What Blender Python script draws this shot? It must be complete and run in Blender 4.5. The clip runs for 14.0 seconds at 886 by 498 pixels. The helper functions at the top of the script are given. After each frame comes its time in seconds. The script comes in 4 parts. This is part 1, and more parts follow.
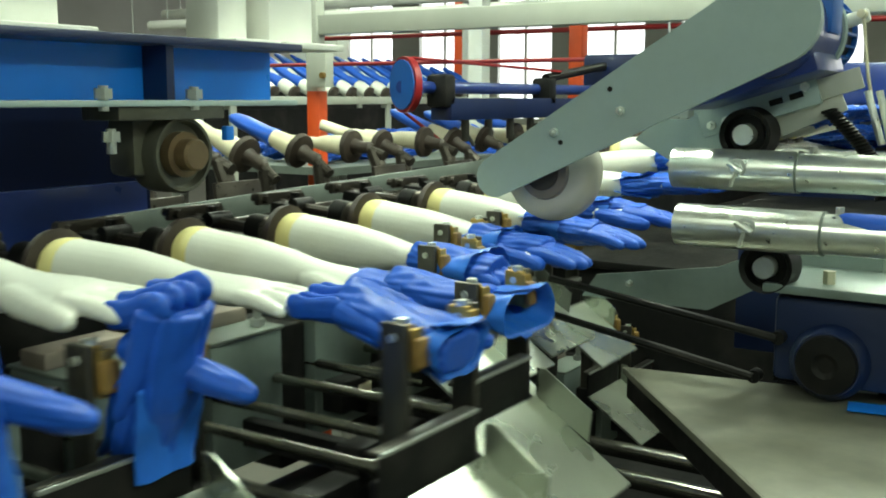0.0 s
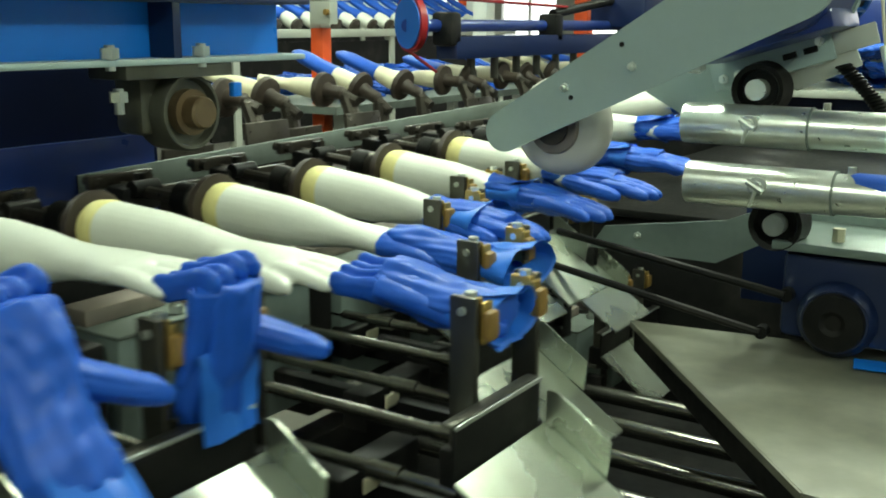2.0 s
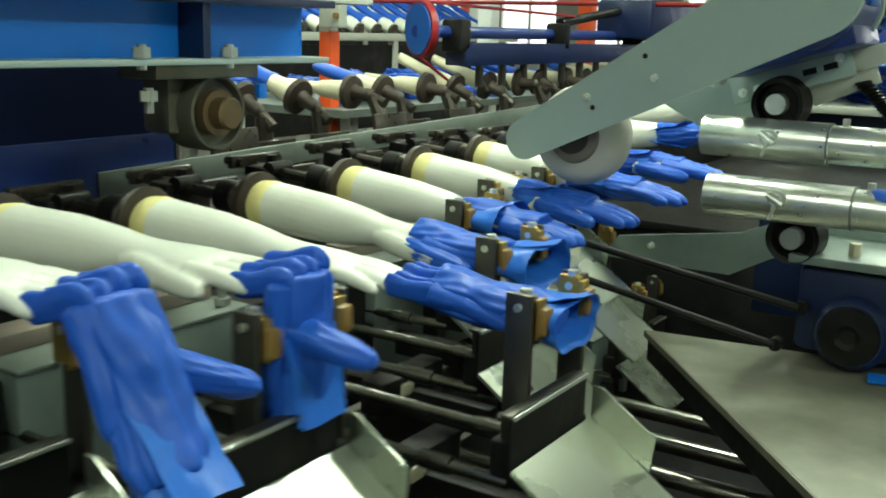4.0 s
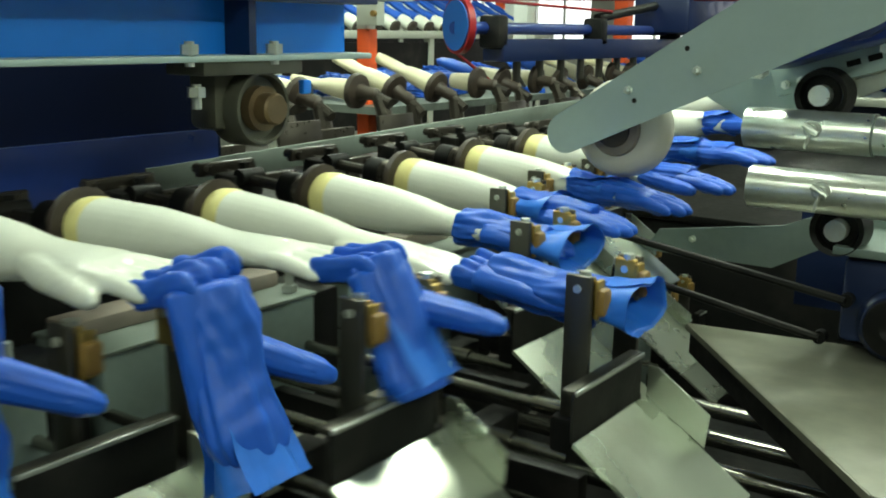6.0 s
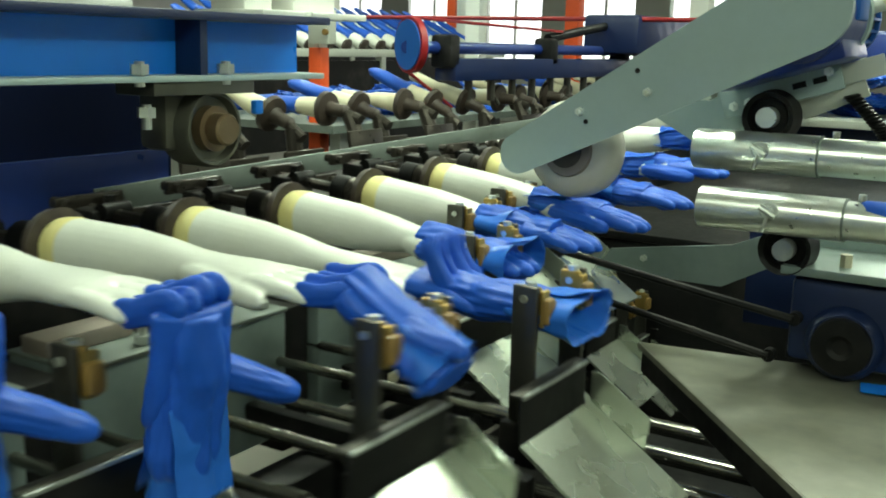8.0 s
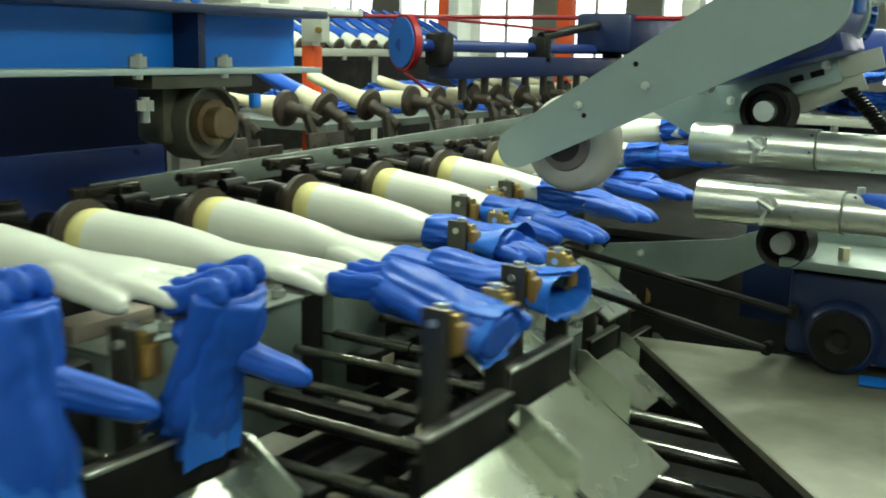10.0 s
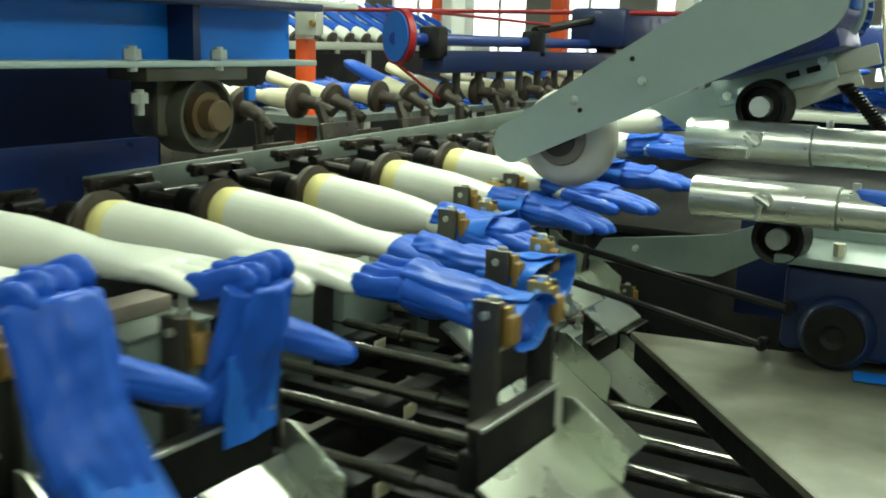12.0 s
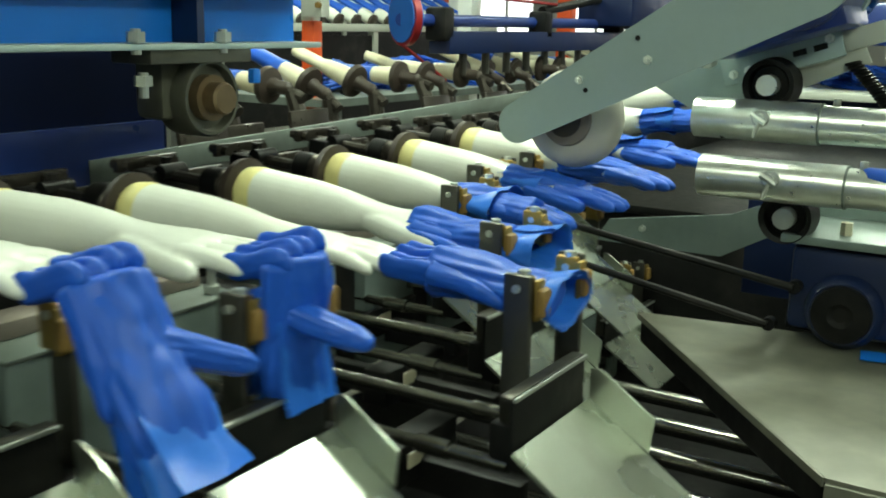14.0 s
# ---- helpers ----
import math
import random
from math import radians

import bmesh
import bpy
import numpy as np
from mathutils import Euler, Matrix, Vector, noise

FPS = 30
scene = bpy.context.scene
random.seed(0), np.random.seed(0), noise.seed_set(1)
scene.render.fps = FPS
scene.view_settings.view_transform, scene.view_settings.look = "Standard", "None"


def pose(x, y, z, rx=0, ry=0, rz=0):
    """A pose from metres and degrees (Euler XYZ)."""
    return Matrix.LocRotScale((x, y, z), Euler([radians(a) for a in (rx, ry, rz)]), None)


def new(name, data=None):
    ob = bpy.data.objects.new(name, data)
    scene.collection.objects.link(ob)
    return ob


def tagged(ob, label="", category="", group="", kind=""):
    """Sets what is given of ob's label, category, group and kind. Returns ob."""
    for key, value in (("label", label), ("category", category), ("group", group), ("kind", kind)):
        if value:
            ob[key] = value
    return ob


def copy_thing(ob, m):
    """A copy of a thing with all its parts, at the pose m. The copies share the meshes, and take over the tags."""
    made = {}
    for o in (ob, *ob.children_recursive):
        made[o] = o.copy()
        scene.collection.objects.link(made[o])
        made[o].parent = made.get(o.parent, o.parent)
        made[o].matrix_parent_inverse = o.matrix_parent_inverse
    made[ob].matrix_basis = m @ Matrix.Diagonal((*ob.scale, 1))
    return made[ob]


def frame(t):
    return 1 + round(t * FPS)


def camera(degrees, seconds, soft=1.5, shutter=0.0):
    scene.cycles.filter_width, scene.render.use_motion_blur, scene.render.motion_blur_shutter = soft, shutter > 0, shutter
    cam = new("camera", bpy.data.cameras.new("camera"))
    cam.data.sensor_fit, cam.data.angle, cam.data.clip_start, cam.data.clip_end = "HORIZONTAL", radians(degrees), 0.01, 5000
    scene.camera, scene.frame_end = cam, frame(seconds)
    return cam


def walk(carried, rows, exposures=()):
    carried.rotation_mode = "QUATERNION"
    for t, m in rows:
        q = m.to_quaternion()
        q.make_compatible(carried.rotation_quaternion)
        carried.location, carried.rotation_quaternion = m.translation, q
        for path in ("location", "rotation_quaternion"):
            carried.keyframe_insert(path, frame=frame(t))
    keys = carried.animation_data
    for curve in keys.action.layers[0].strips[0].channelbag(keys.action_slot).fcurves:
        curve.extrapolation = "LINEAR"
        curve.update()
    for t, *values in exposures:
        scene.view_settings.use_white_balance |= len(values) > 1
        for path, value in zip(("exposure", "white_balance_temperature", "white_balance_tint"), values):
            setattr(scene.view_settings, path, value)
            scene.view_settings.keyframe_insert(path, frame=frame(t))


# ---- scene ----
cam = camera(47.0, 14.0, soft=1.9, shutter=0.6)
walk(cam, [
    (0, pose(0.0523, 0.0460, 1.4177, 81.528, -0.178, 33.108)),
    (0.5, pose(0.0429, 0.0472, 1.4449, 80.316, 0.316, 33.341)),
    (1, pose(0.0278, 0.0433, 1.4597, 77.993, -0.568, 33.741)),
    (1.5, pose(0.0260, 0.0407, 1.4601, 78.289, -1.187, 32.786)),
    (2, pose(0.0382, 0.0478, 1.4627, 77.470, -0.216, 33.259)),
    (2.5, pose(0.0346, 0.0471, 1.4675, 77.292, -1.387, 33.284)),
    (5, pose(-0.0029, 0.0001, 1.4617, 77.907, -1.654, 33.083)),
    (5.5, pose(0.0059, 0.0046, 1.4635, 77.908, -1.625, 33.266)),
    (6, pose(0.0042, -0.0019, 1.4591, 77.621, -1.021, 34.987)),
    (6.5, pose(-0.0032, -0.0018, 1.4612, 78.294, -1.511, 32.364)),
    (7, pose(0.0065, -0.0007, 1.4624, 79.072, -1.797, 32.280)),
    (7.5, pose(0.0004, -0.0009, 1.4602, 79.195, -1.614, 32.058)),
    (8, pose(0.0005, -0.0009, 1.4638, 78.649, -1.393, 32.304)),
    (10.5, pose(-0.0135, -0.0069, 1.4502, 78.789, -1.522, 31.515)),
    (11, pose(-0.0150, -0.0070, 1.4509, 78.843, -1.758, 31.299)),
    (11.5, pose(-0.0147, -0.0060, 1.4497, 78.292, -1.371, 31.716)),
    (12, pose(-0.0171, -0.0049, 1.4508, 78.423, -1.657, 31.372)),
    (12.5, pose(-0.0163, -0.0054, 1.4504, 77.946, -1.226, 31.645)),
    (13, pose(-0.0168, -0.0056, 1.4500, 77.984, -1.302, 31.490)),
    (13.5, pose(-0.0149, -0.0032, 1.4483, 77.707, -1.155, 31.839)),
    (14, pose(-0.0126, -0.0025, 1.4502, 77.390, -1.221, 31.800)),
], exposures=[(0.0, -0.06, 6850, 6), (2.0, -0.12, 6850, 6), (14.0, -0.12, 6850, 6)])

# ---- light ----
world = bpy.data.worlds.new("world")
scene.world = world
world.use_nodes = True
wn, wl = world.node_tree.nodes, world.node_tree.links
sky = wn.new("ShaderNodeTexSky")
sky.sky_type, sky.sun_disc = "NISHITA", False
sky.sun_elevation, sky.sun_rotation = radians(50), radians(30)
wl.new(sky.outputs[0], wn["Background"].inputs[0])
wn["Background"].inputs[1].default_value = 0.15


def strip_lamp(x, y, z, length, watts, along="y"):
    """The light of one twin-tube ceiling fitting."""
    d = bpy.data.lights.new("tube_light", "AREA")
    d.shape, d.size, d.size_y, d.energy, d.color = "RECTANGLE", 0.25, length, watts, (0.84, 1.0, 0.835)
    new("tube_light", d).matrix_world = pose(x, y, z, 0, 0, 0 if along == "y" else 90)


# ---- materials ----
def mat(name, base, rough=0.5, metal=0.0, var=0.25, scale=30.0, bump=0.05, grime=0.3, big=3.0, coat=0.0, wear=None):
    """Paint, metal or rubber with fine grain, broad stains and relief."""
    m = bpy.data.materials.new(name)
    m.use_nodes = True
    n, l = m.node_tree.nodes, m.node_tree.links
    b = n["Principled BSDF"]
    co = n.new("ShaderNodeTexCoord")
    info = n.new("ShaderNodeObjectInfo")
    add = n.new("ShaderNodeVectorMath")
    add.operation = "ADD"
    mul = n.new("ShaderNodeMath")
    mul.operation, mul.inputs[1].default_value = "MULTIPLY", 7.0
    l.new(info.outputs["Random"], mul.inputs[0])
    l.new(co.outputs["Object"], add.inputs[0])
    l.new(mul.outputs[0], add.inputs[1])
    fine, broad = n.new("ShaderNodeTexNoise"), n.new("ShaderNodeTexNoise")
    for tex, s, det in ((fine, scale, 6.0), (broad, big, 4.0)):
        tex.inputs["Scale"].default_value, tex.inputs["Detail"].default_value = s, det
        l.new(add.outputs[0], tex.inputs["Vector"])
    mix1, mix2 = n.new("ShaderNodeMix"), n.new("ShaderNodeMix")
    for mx in (mix1, mix2):
        mx.data_type = "RGBA"
    dark = [c * (1 - var) for c in base]
    light = [min(1, c * (1 + var * 0.6)) for c in base]
    mix1.inputs[6].default_value, mix1.inputs[7].default_value = (*dark, 1), (*light, 1)
    l.new(fine.outputs["Fac"], mix1.inputs[0])
    ramp = n.new("ShaderNodeValToRGB")
    ramp.color_ramp.elements[0].position, ramp.color_ramp.elements[1].position = 0.5, 0.75
    ramp.color_ramp.elements[1].color = (grime, grime, grime, 1)
    l.new(broad.outputs["Fac"], ramp.inputs[0])
    l.new(ramp.outputs[0], mix2.inputs[0])
    l.new(mix1.outputs[2], mix2.inputs[6])
    mix2.inputs[7].default_value = (*(wear or [c * 0.45 for c in base]), 1)
    l.new(mix2.outputs[2], b.inputs["Base Color"])
    rr = n.new("ShaderNodeMapRange")
    rr.inputs[3].default_value, rr.inputs[4].default_value = max(0.03, rough - 0.1), min(1, rough + 0.12)
    l.new(fine.outputs["Fac"], rr.inputs[0])
    l.new(rr.outputs[0], b.inputs["Roughness"])
    b.inputs["Metallic"].default_value, b.inputs["Coat Weight"].default_value = metal, coat
    bp = n.new("ShaderNodeBump")
    bp.inputs["Strength"].default_value, bp.inputs["Distance"].default_value = bump, 0.004
    l.new(fine.outputs["Fac"], bp.inputs["Height"])
    l.new(bp.outputs[0], b.inputs["Normal"])
    return m


def glow(name, color, strength):
    m = bpy.data.materials.new(name)
    m.use_nodes = True
    b = m.node_tree.nodes["Principled BSDF"]
    b.inputs["Base Color"].default_value = (*color, 1)
    b.inputs["Emission Color"].default_value, b.inputs["Emission Strength"].default_value = (*color, 1), strength
    return m


CERAMIC = mat("glazed_ceramic", (0.7, 0.72, 0.65), 0.32, 0, 0.06, 40, 0.02, 0.25, 6, 0.2, (0.56, 0.54, 0.42))
OLDCER = mat("yellowed_ceramic", (0.7, 0.66, 0.48), 0.4, 0, 0.1, 40, 0.03, 0.5, 8, 0, (0.42, 0.33, 0.16))
YELLOW = mat("yellow_latex_band", (0.74, 0.68, 0.3), 0.5, 0, 0.15, 60, 0.05, 0.4, 20, 0, (0.5, 0.38, 0.12))
NITRILE = mat("blue_nitrile", (0.012, 0.094, 0.52), 0.42, 0, 0.14, 90, 0.10, 0.35, 12, 0, (0.011, 0.074, 0.46))
NITLIGHT = mat("stretched_blue_nitrile", (0.02, 0.145, 0.62), 0.36, 0, 0.14, 90, 0.10, 0.35, 14, 0, (0.05, 0.21, 0.66))
for m in (NITRILE, NITLIGHT):
    m.node_tree.nodes["Principled BSDF"].inputs["Specular IOR Level"].default_value = 0.3
    m.node_tree.nodes["Principled BSDF"].inputs["Roughness"].default_value = 0.5
CASTIRON = mat("greasy_cast_iron", (0.12, 0.12, 0.095), 0.42, 0.5, 0.15, 40, 0.03, 0.45, 14, 0, (0.04, 0.035, 0.025))
RUBBER = mat("dark_brown_rubber", (0.035, 0.024, 0.018), 0.5, 0.0, 0.4, 60, 0.2, 0.5, 15, 0, (0.09, 0.07, 0.05))
BLACK = mat("black_oiled_steel", (0.009, 0.009, 0.009), 0.46, 0.0, 0.4, 60, 0.04, 0.4, 10, 0, (0.05, 0.045, 0.04))
BLACK.node_tree.nodes["Principled BSDF"].inputs["Specular IOR Level"].default_value = 0.16
CHAIN = mat("oily_chain_steel", (0.075, 0.066, 0.056), 0.3, 0.7, 0.15, 60, 0.015, 0.5, 20, 0, (0.03, 0.023, 0.018))
STEEL = mat("galvanised_steel", (0.55, 0.58, 0.55), 0.36, 0.85, 0.12, 25, 0.03, 0.35, 5, 0, (0.36, 0.38, 0.36))
TUBE = mat("zinc_plated_tube", (0.8, 0.84, 0.78), 0.3, 0.88, 0.14, 45, 0.02, 0.55, 22, 0, (0.55, 0.55, 0.46))
GUARD = mat("grey_green_painted_sheet", (0.33, 0.42, 0.41), 0.42, 0.15, 0.07, 70, 0.02, 0.25, 4, 0, (0.24, 0.29, 0.28))
BOXMAT = mat("grey_green_box_paint", (0.24, 0.30, 0.28), 0.36, 0.35, 0.15, 50, 0.04, 0.5, 8, 0, (0.16, 0.2, 0.18))
RODSTEEL = mat("bright_rod_steel", (0.24, 0.235, 0.21), 0.2, 0.95, 0.1, 60, 0.01, 0.5, 30, 0, (0.08, 0.07, 0.06))
POLISHED = mat("dark_polished_steel", (0.095, 0.092, 0.08), 0.36, 0.85, 0.15, 60, 0.01, 0.3, 30, 0, (0.05, 0.045, 0.04))
DULLGREY = mat("dull_grey_rail_paint", (0.17, 0.2, 0.18), 0.5, 0.2, 0.2, 40, 0.04, 0.5, 9, 0, (0.07, 0.07, 0.06))
SHEET = mat("stainless_chute_sheet", (0.52, 0.56, 0.48), 0.27, 0.92, 0.12, 9, 0.16, 0.55, 11, 0, (0.33, 0.34, 0.26))
TABLETOP = mat("worn_steel_table", (0.185, 0.185, 0.145), 0.46, 0.25, 0.5, 26, 0.08, 0.9, 6, 0, (0.085, 0.08, 0.05))
BLUE = mat("blue_machine_paint", (0.008, 0.19, 0.76), 0.3, 0, 0.1, 20, 0.03, 0.35, 4, 0.1, (0.01, 0.13, 0.55))
MIDBLUE = mat("mid_blue_wheel_paint", (0.01, 0.1, 0.4), 0.4, 0, 0.15, 20, 0.03, 0.4, 8)
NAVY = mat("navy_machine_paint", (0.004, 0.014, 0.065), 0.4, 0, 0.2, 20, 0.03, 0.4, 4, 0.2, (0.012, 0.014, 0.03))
# navy darkened to hold the shade that falls under the blue beam
SHADENAVY = mat("shaded_navy_paint", (0.002, 0.007, 0.036), 0.6, 0, 0.2, 20, 0.02, 0.4, 4)
MOTORBLUE = mat("blue_motor_paint", (0.012, 0.035, 0.19), 0.32, 0, 0.15, 30, 0.03, 0.4, 8, 0.3, (0.015, 0.02, 0.06))
BRASS = mat("tarnished_brass", (0.42, 0.29, 0.09), 0.4, 0.8, 0.25, 70, 0.1, 0.4, 25, 0, (0.2, 0.13, 0.05))
AMBER = mat("amber_rubber_pad", (0.24, 0.14, 0.035), 0.5, 0, 0.2, 70, 0.1, 0.4, 25, 0, (0.16, 0.08, 0.02))
SHADENAVY.node_tree.nodes["Principled BSDF"].inputs["Specular IOR Level"].default_value = 0.12
ORANGE = mat("orange_paint", (0.75, 0.09, 0.015), 0.45, 0, 0.1, 20, 0.02, 0.3, 4)
RED = mat("red_paint", (0.28, 0.012, 0.015), 0.45, 0, 0.1, 20, 0.02, 0.3, 4)
WHITE = mat("white_paint", (0.78, 0.79, 0.74), 0.5, 0, 0.05, 15, 0.02, 0.25, 2)
GREYBEAM = mat("pale_grey_beam_paint", (0.5, 0.52, 0.46), 0.5, 0, 0.08, 15, 0.02, 0.3, 2)
BROWN = mat("worn_brown_shaft", (0.2, 0.14, 0.08), 0.4, 0.6, 0.3, 40, 0.1, 0.4, 15)
CONCRETE = mat("stained_concrete", (0.24, 0.23, 0.2), 0.7, 0, 0.2, 6, 0.1, 0.5, 0.7)
WALLMAT = mat("factory_wall_paint", (0.55, 0.56, 0.52), 0.7, 0, 0.05, 6, 0.02, 0.3, 0.6)
ROOFMAT = mat("roof_sheet", (0.4, 0.4, 0.36), 0.6, 0.1, 0.15, 5, 0.05, 0.4, 0.7)
BLURWHEEL = mat("grey_rubber_wheel", (0.5, 0.48, 0.42), 0.6, 0, 0.1, 20, 0.03, 0.4, 6, 0, (0.3, 0.25, 0.2))
OLDRUB = mat("worn_brown_rubber", (0.24, 0.2, 0.17), 0.6, 0, 0.3, 20, 0.03, 0.5, 8)
LIGHTTUBE = glow("lit_tube", (0.95, 1.0, 0.93), 14)
DAYLIGHT = glow("daylit_pane", (0.93, 0.97, 1.0), 2.3)


# ---- mesh helpers ----
def xf(bm, verts, m):
    bmesh.ops.transform(bm, matrix=m, verts=verts)


def box(bm, c, size, rot=(0, 0, 0), bev=0.0):
    made = bmesh.ops.create_cube(bm, size=1)["verts"]
    xf(bm, made, Matrix.Translation(c) @ pose(0, 0, 0, *rot) @ Matrix.Diagonal((*size, 1)))
    if bev:
        edges = list({e for v in made for e in v.link_edges})
        bmesh.ops.bevel(bm, geom=edges, offset=bev, segments=2, affect="EDGES", profile=0.5)
    return bm


def rod(bm, a, b, r, n=16, r2=None, caps=True):
    a, b = Vector(a), Vector(b)
    d = b - a
    made = bmesh.ops.create_cone(bm, cap_ends=caps, segments=n, radius1=r, radius2=r if r2 is None else r2, depth=d.length)["verts"]
    xf(bm, made, Matrix.Translation((a + b) / 2) @ d.to_track_quat("Z", "Y").to_matrix().to_4x4())
    return bm


def loft(bm, rings, n=14, m=None, close=True, jitter=0.0, seed=0):
    """Skin through rings (x, cy, cz, ry, rz) along x."""
    rnd = random.Random(seed)
    m = m or Matrix()
    rows = []
    for x, cy, cz, ry, rz in rings:
        row = []
        for i in range(n):
            a = 2 * math.pi * i / n
            k = 1 + jitter * (rnd.random() - 0.5)
            row.append(bm.verts.new(m @ Vector((x, cy + ry * k * math.cos(a), cz + rz * k * math.sin(a)))))
        rows.append(row)
    for p, q in zip(rows, rows[1:]):
        for i in range(n):
            bm.faces.new((p[i], p[(i + 1) % n], q[(i + 1) % n], q[i]))
    if close:
        bm.faces.new(rows[0][::-1])
        bm.faces.new(rows[-1])
    return bm


def prism(bm, outline, y0, y1):
    """Outline of (x, z) pushed from y0 to y1."""
    a = [bm.verts.new((x, y0, z)) for x, z in outline]
    b = [bm.verts.new((x, y1, z)) for x, z in outline]
    bm.faces.new(a)
    bm.faces.new(b[::-1])
    for i in range(len(a)):
        j = (i + 1) % len(a)
        bm.faces.new((a[i], b[i], b[j], a[j]))
    return bm


def mesh_of(name, bm, material, smooth=35):
    bmesh.ops.recalc_face_normals(bm, faces=bm.faces)
    me = bpy.data.meshes.new(name)
    for e in bm.edges:
        if len(e.link_faces) == 2 and e.calc_face_angle() > radians(smooth):
            e.smooth = False
    for f in bm.faces:
        f.smooth = True
    bm.to_mesh(me)
    bm.free()
    me.materials.append(material)
    return me


def fused(name, bm, material, voxel=0.003, after=None):
    """One closed skin round overlapping shells, then optional relief."""
    me = bpy.data.meshes.new("raw")
    bm.to_mesh(me)
    bm.free()
    ob = new("raw", me)
    mod = ob.modifiers.new("skin", "REMESH")
    mod.mode, mod.voxel_size = "VOXEL", voxel
    sm = ob.modifiers.new("soft", "SMOOTH")
    sm.iterations, sm.factor = 3, 0.5
    out = bpy.data.meshes.new_from_object(ob.evaluated_get(bpy.context.evaluated_depsgraph_get()))
    bpy.data.objects.remove(ob)
    bm = bmesh.new()
    bm.from_mesh(out)
    bpy.data.meshes.remove(out)
    if after:
        after(bm)
    return mesh_of(name, bm, material, 80)


def linked(name, me, parent, label=""):
    ob = new(name, me)
    ob.parent = parent
    return tagged(ob, label)


def part(name, bm, material, parent=None, label="", at=None, smooth=35):
    ob = new(name, mesh_of(name, bm, material, smooth))
    if parent:
        ob.parent = parent
    if at is not None:
        ob.matrix_basis = at
    return tagged(ob, label)


def thing(name, label, category, group="", kind="", at=None):
    ob = new(name)
    ob.empty_display_size = 0.05
    if at is not None:
        ob.matrix_basis = at
    return tagged(ob, label, category, group, kind)


def B():
    return bmesh.new()


# ---- building ----
def building():
    tagged(part("floor", box(B(), (-4, 5, -0.05), (22, 26, 0.1)), CONCRETE), "stained grey concrete factory floor", "floor", kind="structure")
    tagged(part("ceiling", box(B(), (-4, 5, 5.05), (22, 26, 0.1)), ROOFMAT), "grey corrugated factory roof", "ceiling", kind="structure")
    tagged(part("wall_south", box(B(), (-4, -8.1, 2.5), (22, 0.2, 5)), WALLMAT), "plain painted factory wall", "wall", kind="structure")
    tagged(part("wall_east", box(B(), (7.1, 5, 2.5), (0.2, 26, 5)), WALLMAT), "plain painted factory wall", "wall", kind="structure")
    tagged(part("wall_west", box(B(), (-15.1, 5, 2.5), (0.2, 26, 5)), WALLMAT), "plain painted factory wall", "wall", kind="structure")
    wall = tagged(part("wall_north", box(B(), (-4, 18.1, 0.5), (22, 0.2, 1.0)), WALLMAT), "painted wall with tall daylit windows", "wall", kind="structure")
    part("lintel", box(B(), (-4, 18.1, 4.4), (22, 0.2, 1.2)), WALLMAT, wall)
    for i in range(12):
        part("pier", box(B(), (-14.5 + 1.9 * i, 18.1, 2.4), (0.7, 0.2, 2.8)), WALLMAT, wall)
    for i in range(11):
        w = tagged(part("window_%d" % (i + 1), box(B(), (-13.55 + 1.9 * i, 18.12, 2.4), (1.2, 0.02, 2.8)), DAYLIGHT), "bright daylit window pane", "window", kind="structure")
        part("window_frame", box(B(), (-13.55 + 1.9 * i, 18.08, 2.4), (0.05, 0.06, 2.8)), WHITE, w)


def ceiling_light(x, y, z, along="y", length=1.5):
    t = thing("ceiling_light", "lit twin-tube fluorescent ceiling fitting", "light", "ceiling lights", at=pose(x, y, z, 0, 0, 0 if along == "y" else 90))
    part("frame", box(B(), (0, 0, 0.03), (0.22, length, 0.05), bev=0.008), WHITE, t)
    for dx in (-0.06, 0.06):
        part("tube", rod(B(), (dx, -length / 2 + 0.03, -0.012), (dx, length / 2 - 0.03, -0.012), 0.014, 10), LIGHTTUBE, t)
    for dy in (-0.5, 0.5):
        part("hanger", rod(B(), (0, dy, 0.05), (0, dy, 5.0 - z), 0.004, 6), STEEL, t)


building()
for lx, ly in ((-0.9, -1.6), (-1.2, 2.0), (-0.1, 3.3), (2.4, 0.9), (1.6, -2.4), (-3.6, 1.0), (-3.6, 4.5), (-1.0, 6.0), (-6.5, 8.0), (-3.0, 10.5), (3.6, 6.5), (-9.0, 12.5), (-5.5, 4.0)):
    ceiling_light(lx, ly, 3.3)
    strip_lamp(lx, ly, 3.26, 1.4, 75 if ly < -2 else 84 if ly == 3.3 else 36 if ly < 0 else 80 if lx > 2 and ly < 2 else 64 if ly == 2.0 else 50)

# ---- former line: formers, gloves, carriages ----
PITCH, SPEED, Y_END, X_BASE, LEN = 0.2165, 0.3048, 0.915, -1.05, 0.42
SLOTS = range(-23, 12)
FORMERS, GLOVES, CARRIAGES, FAR_FORMERS = [], [], [], []
FINGERS = ((-0.0285, 0.080, 0.0096, -0.03), (-0.0095, 0.092, 0.0101, -0.01), (0.0097, 0.089, 0.0100, 0.02), (0.0282, 0.070, 0.0090, 0.07))


def finger(bm, y0, length, r, spread, grow=1.0, m=None, seed=0, jit=0.0):
    r *= grow
    steps = ((0.0, 1.05), (0.3, 1.0), (0.45, 1.04), (0.6, 0.95), (0.85, 0.85), (0.95, 0.6), (1.0, 0.2))
    return loft(bm, [(length * u - 0.01, y0 + spread * length * u, -0.010 * u * u, r * w, r * w * 0.95) for u, w in steps], 10, m, jitter=jit, seed=seed)


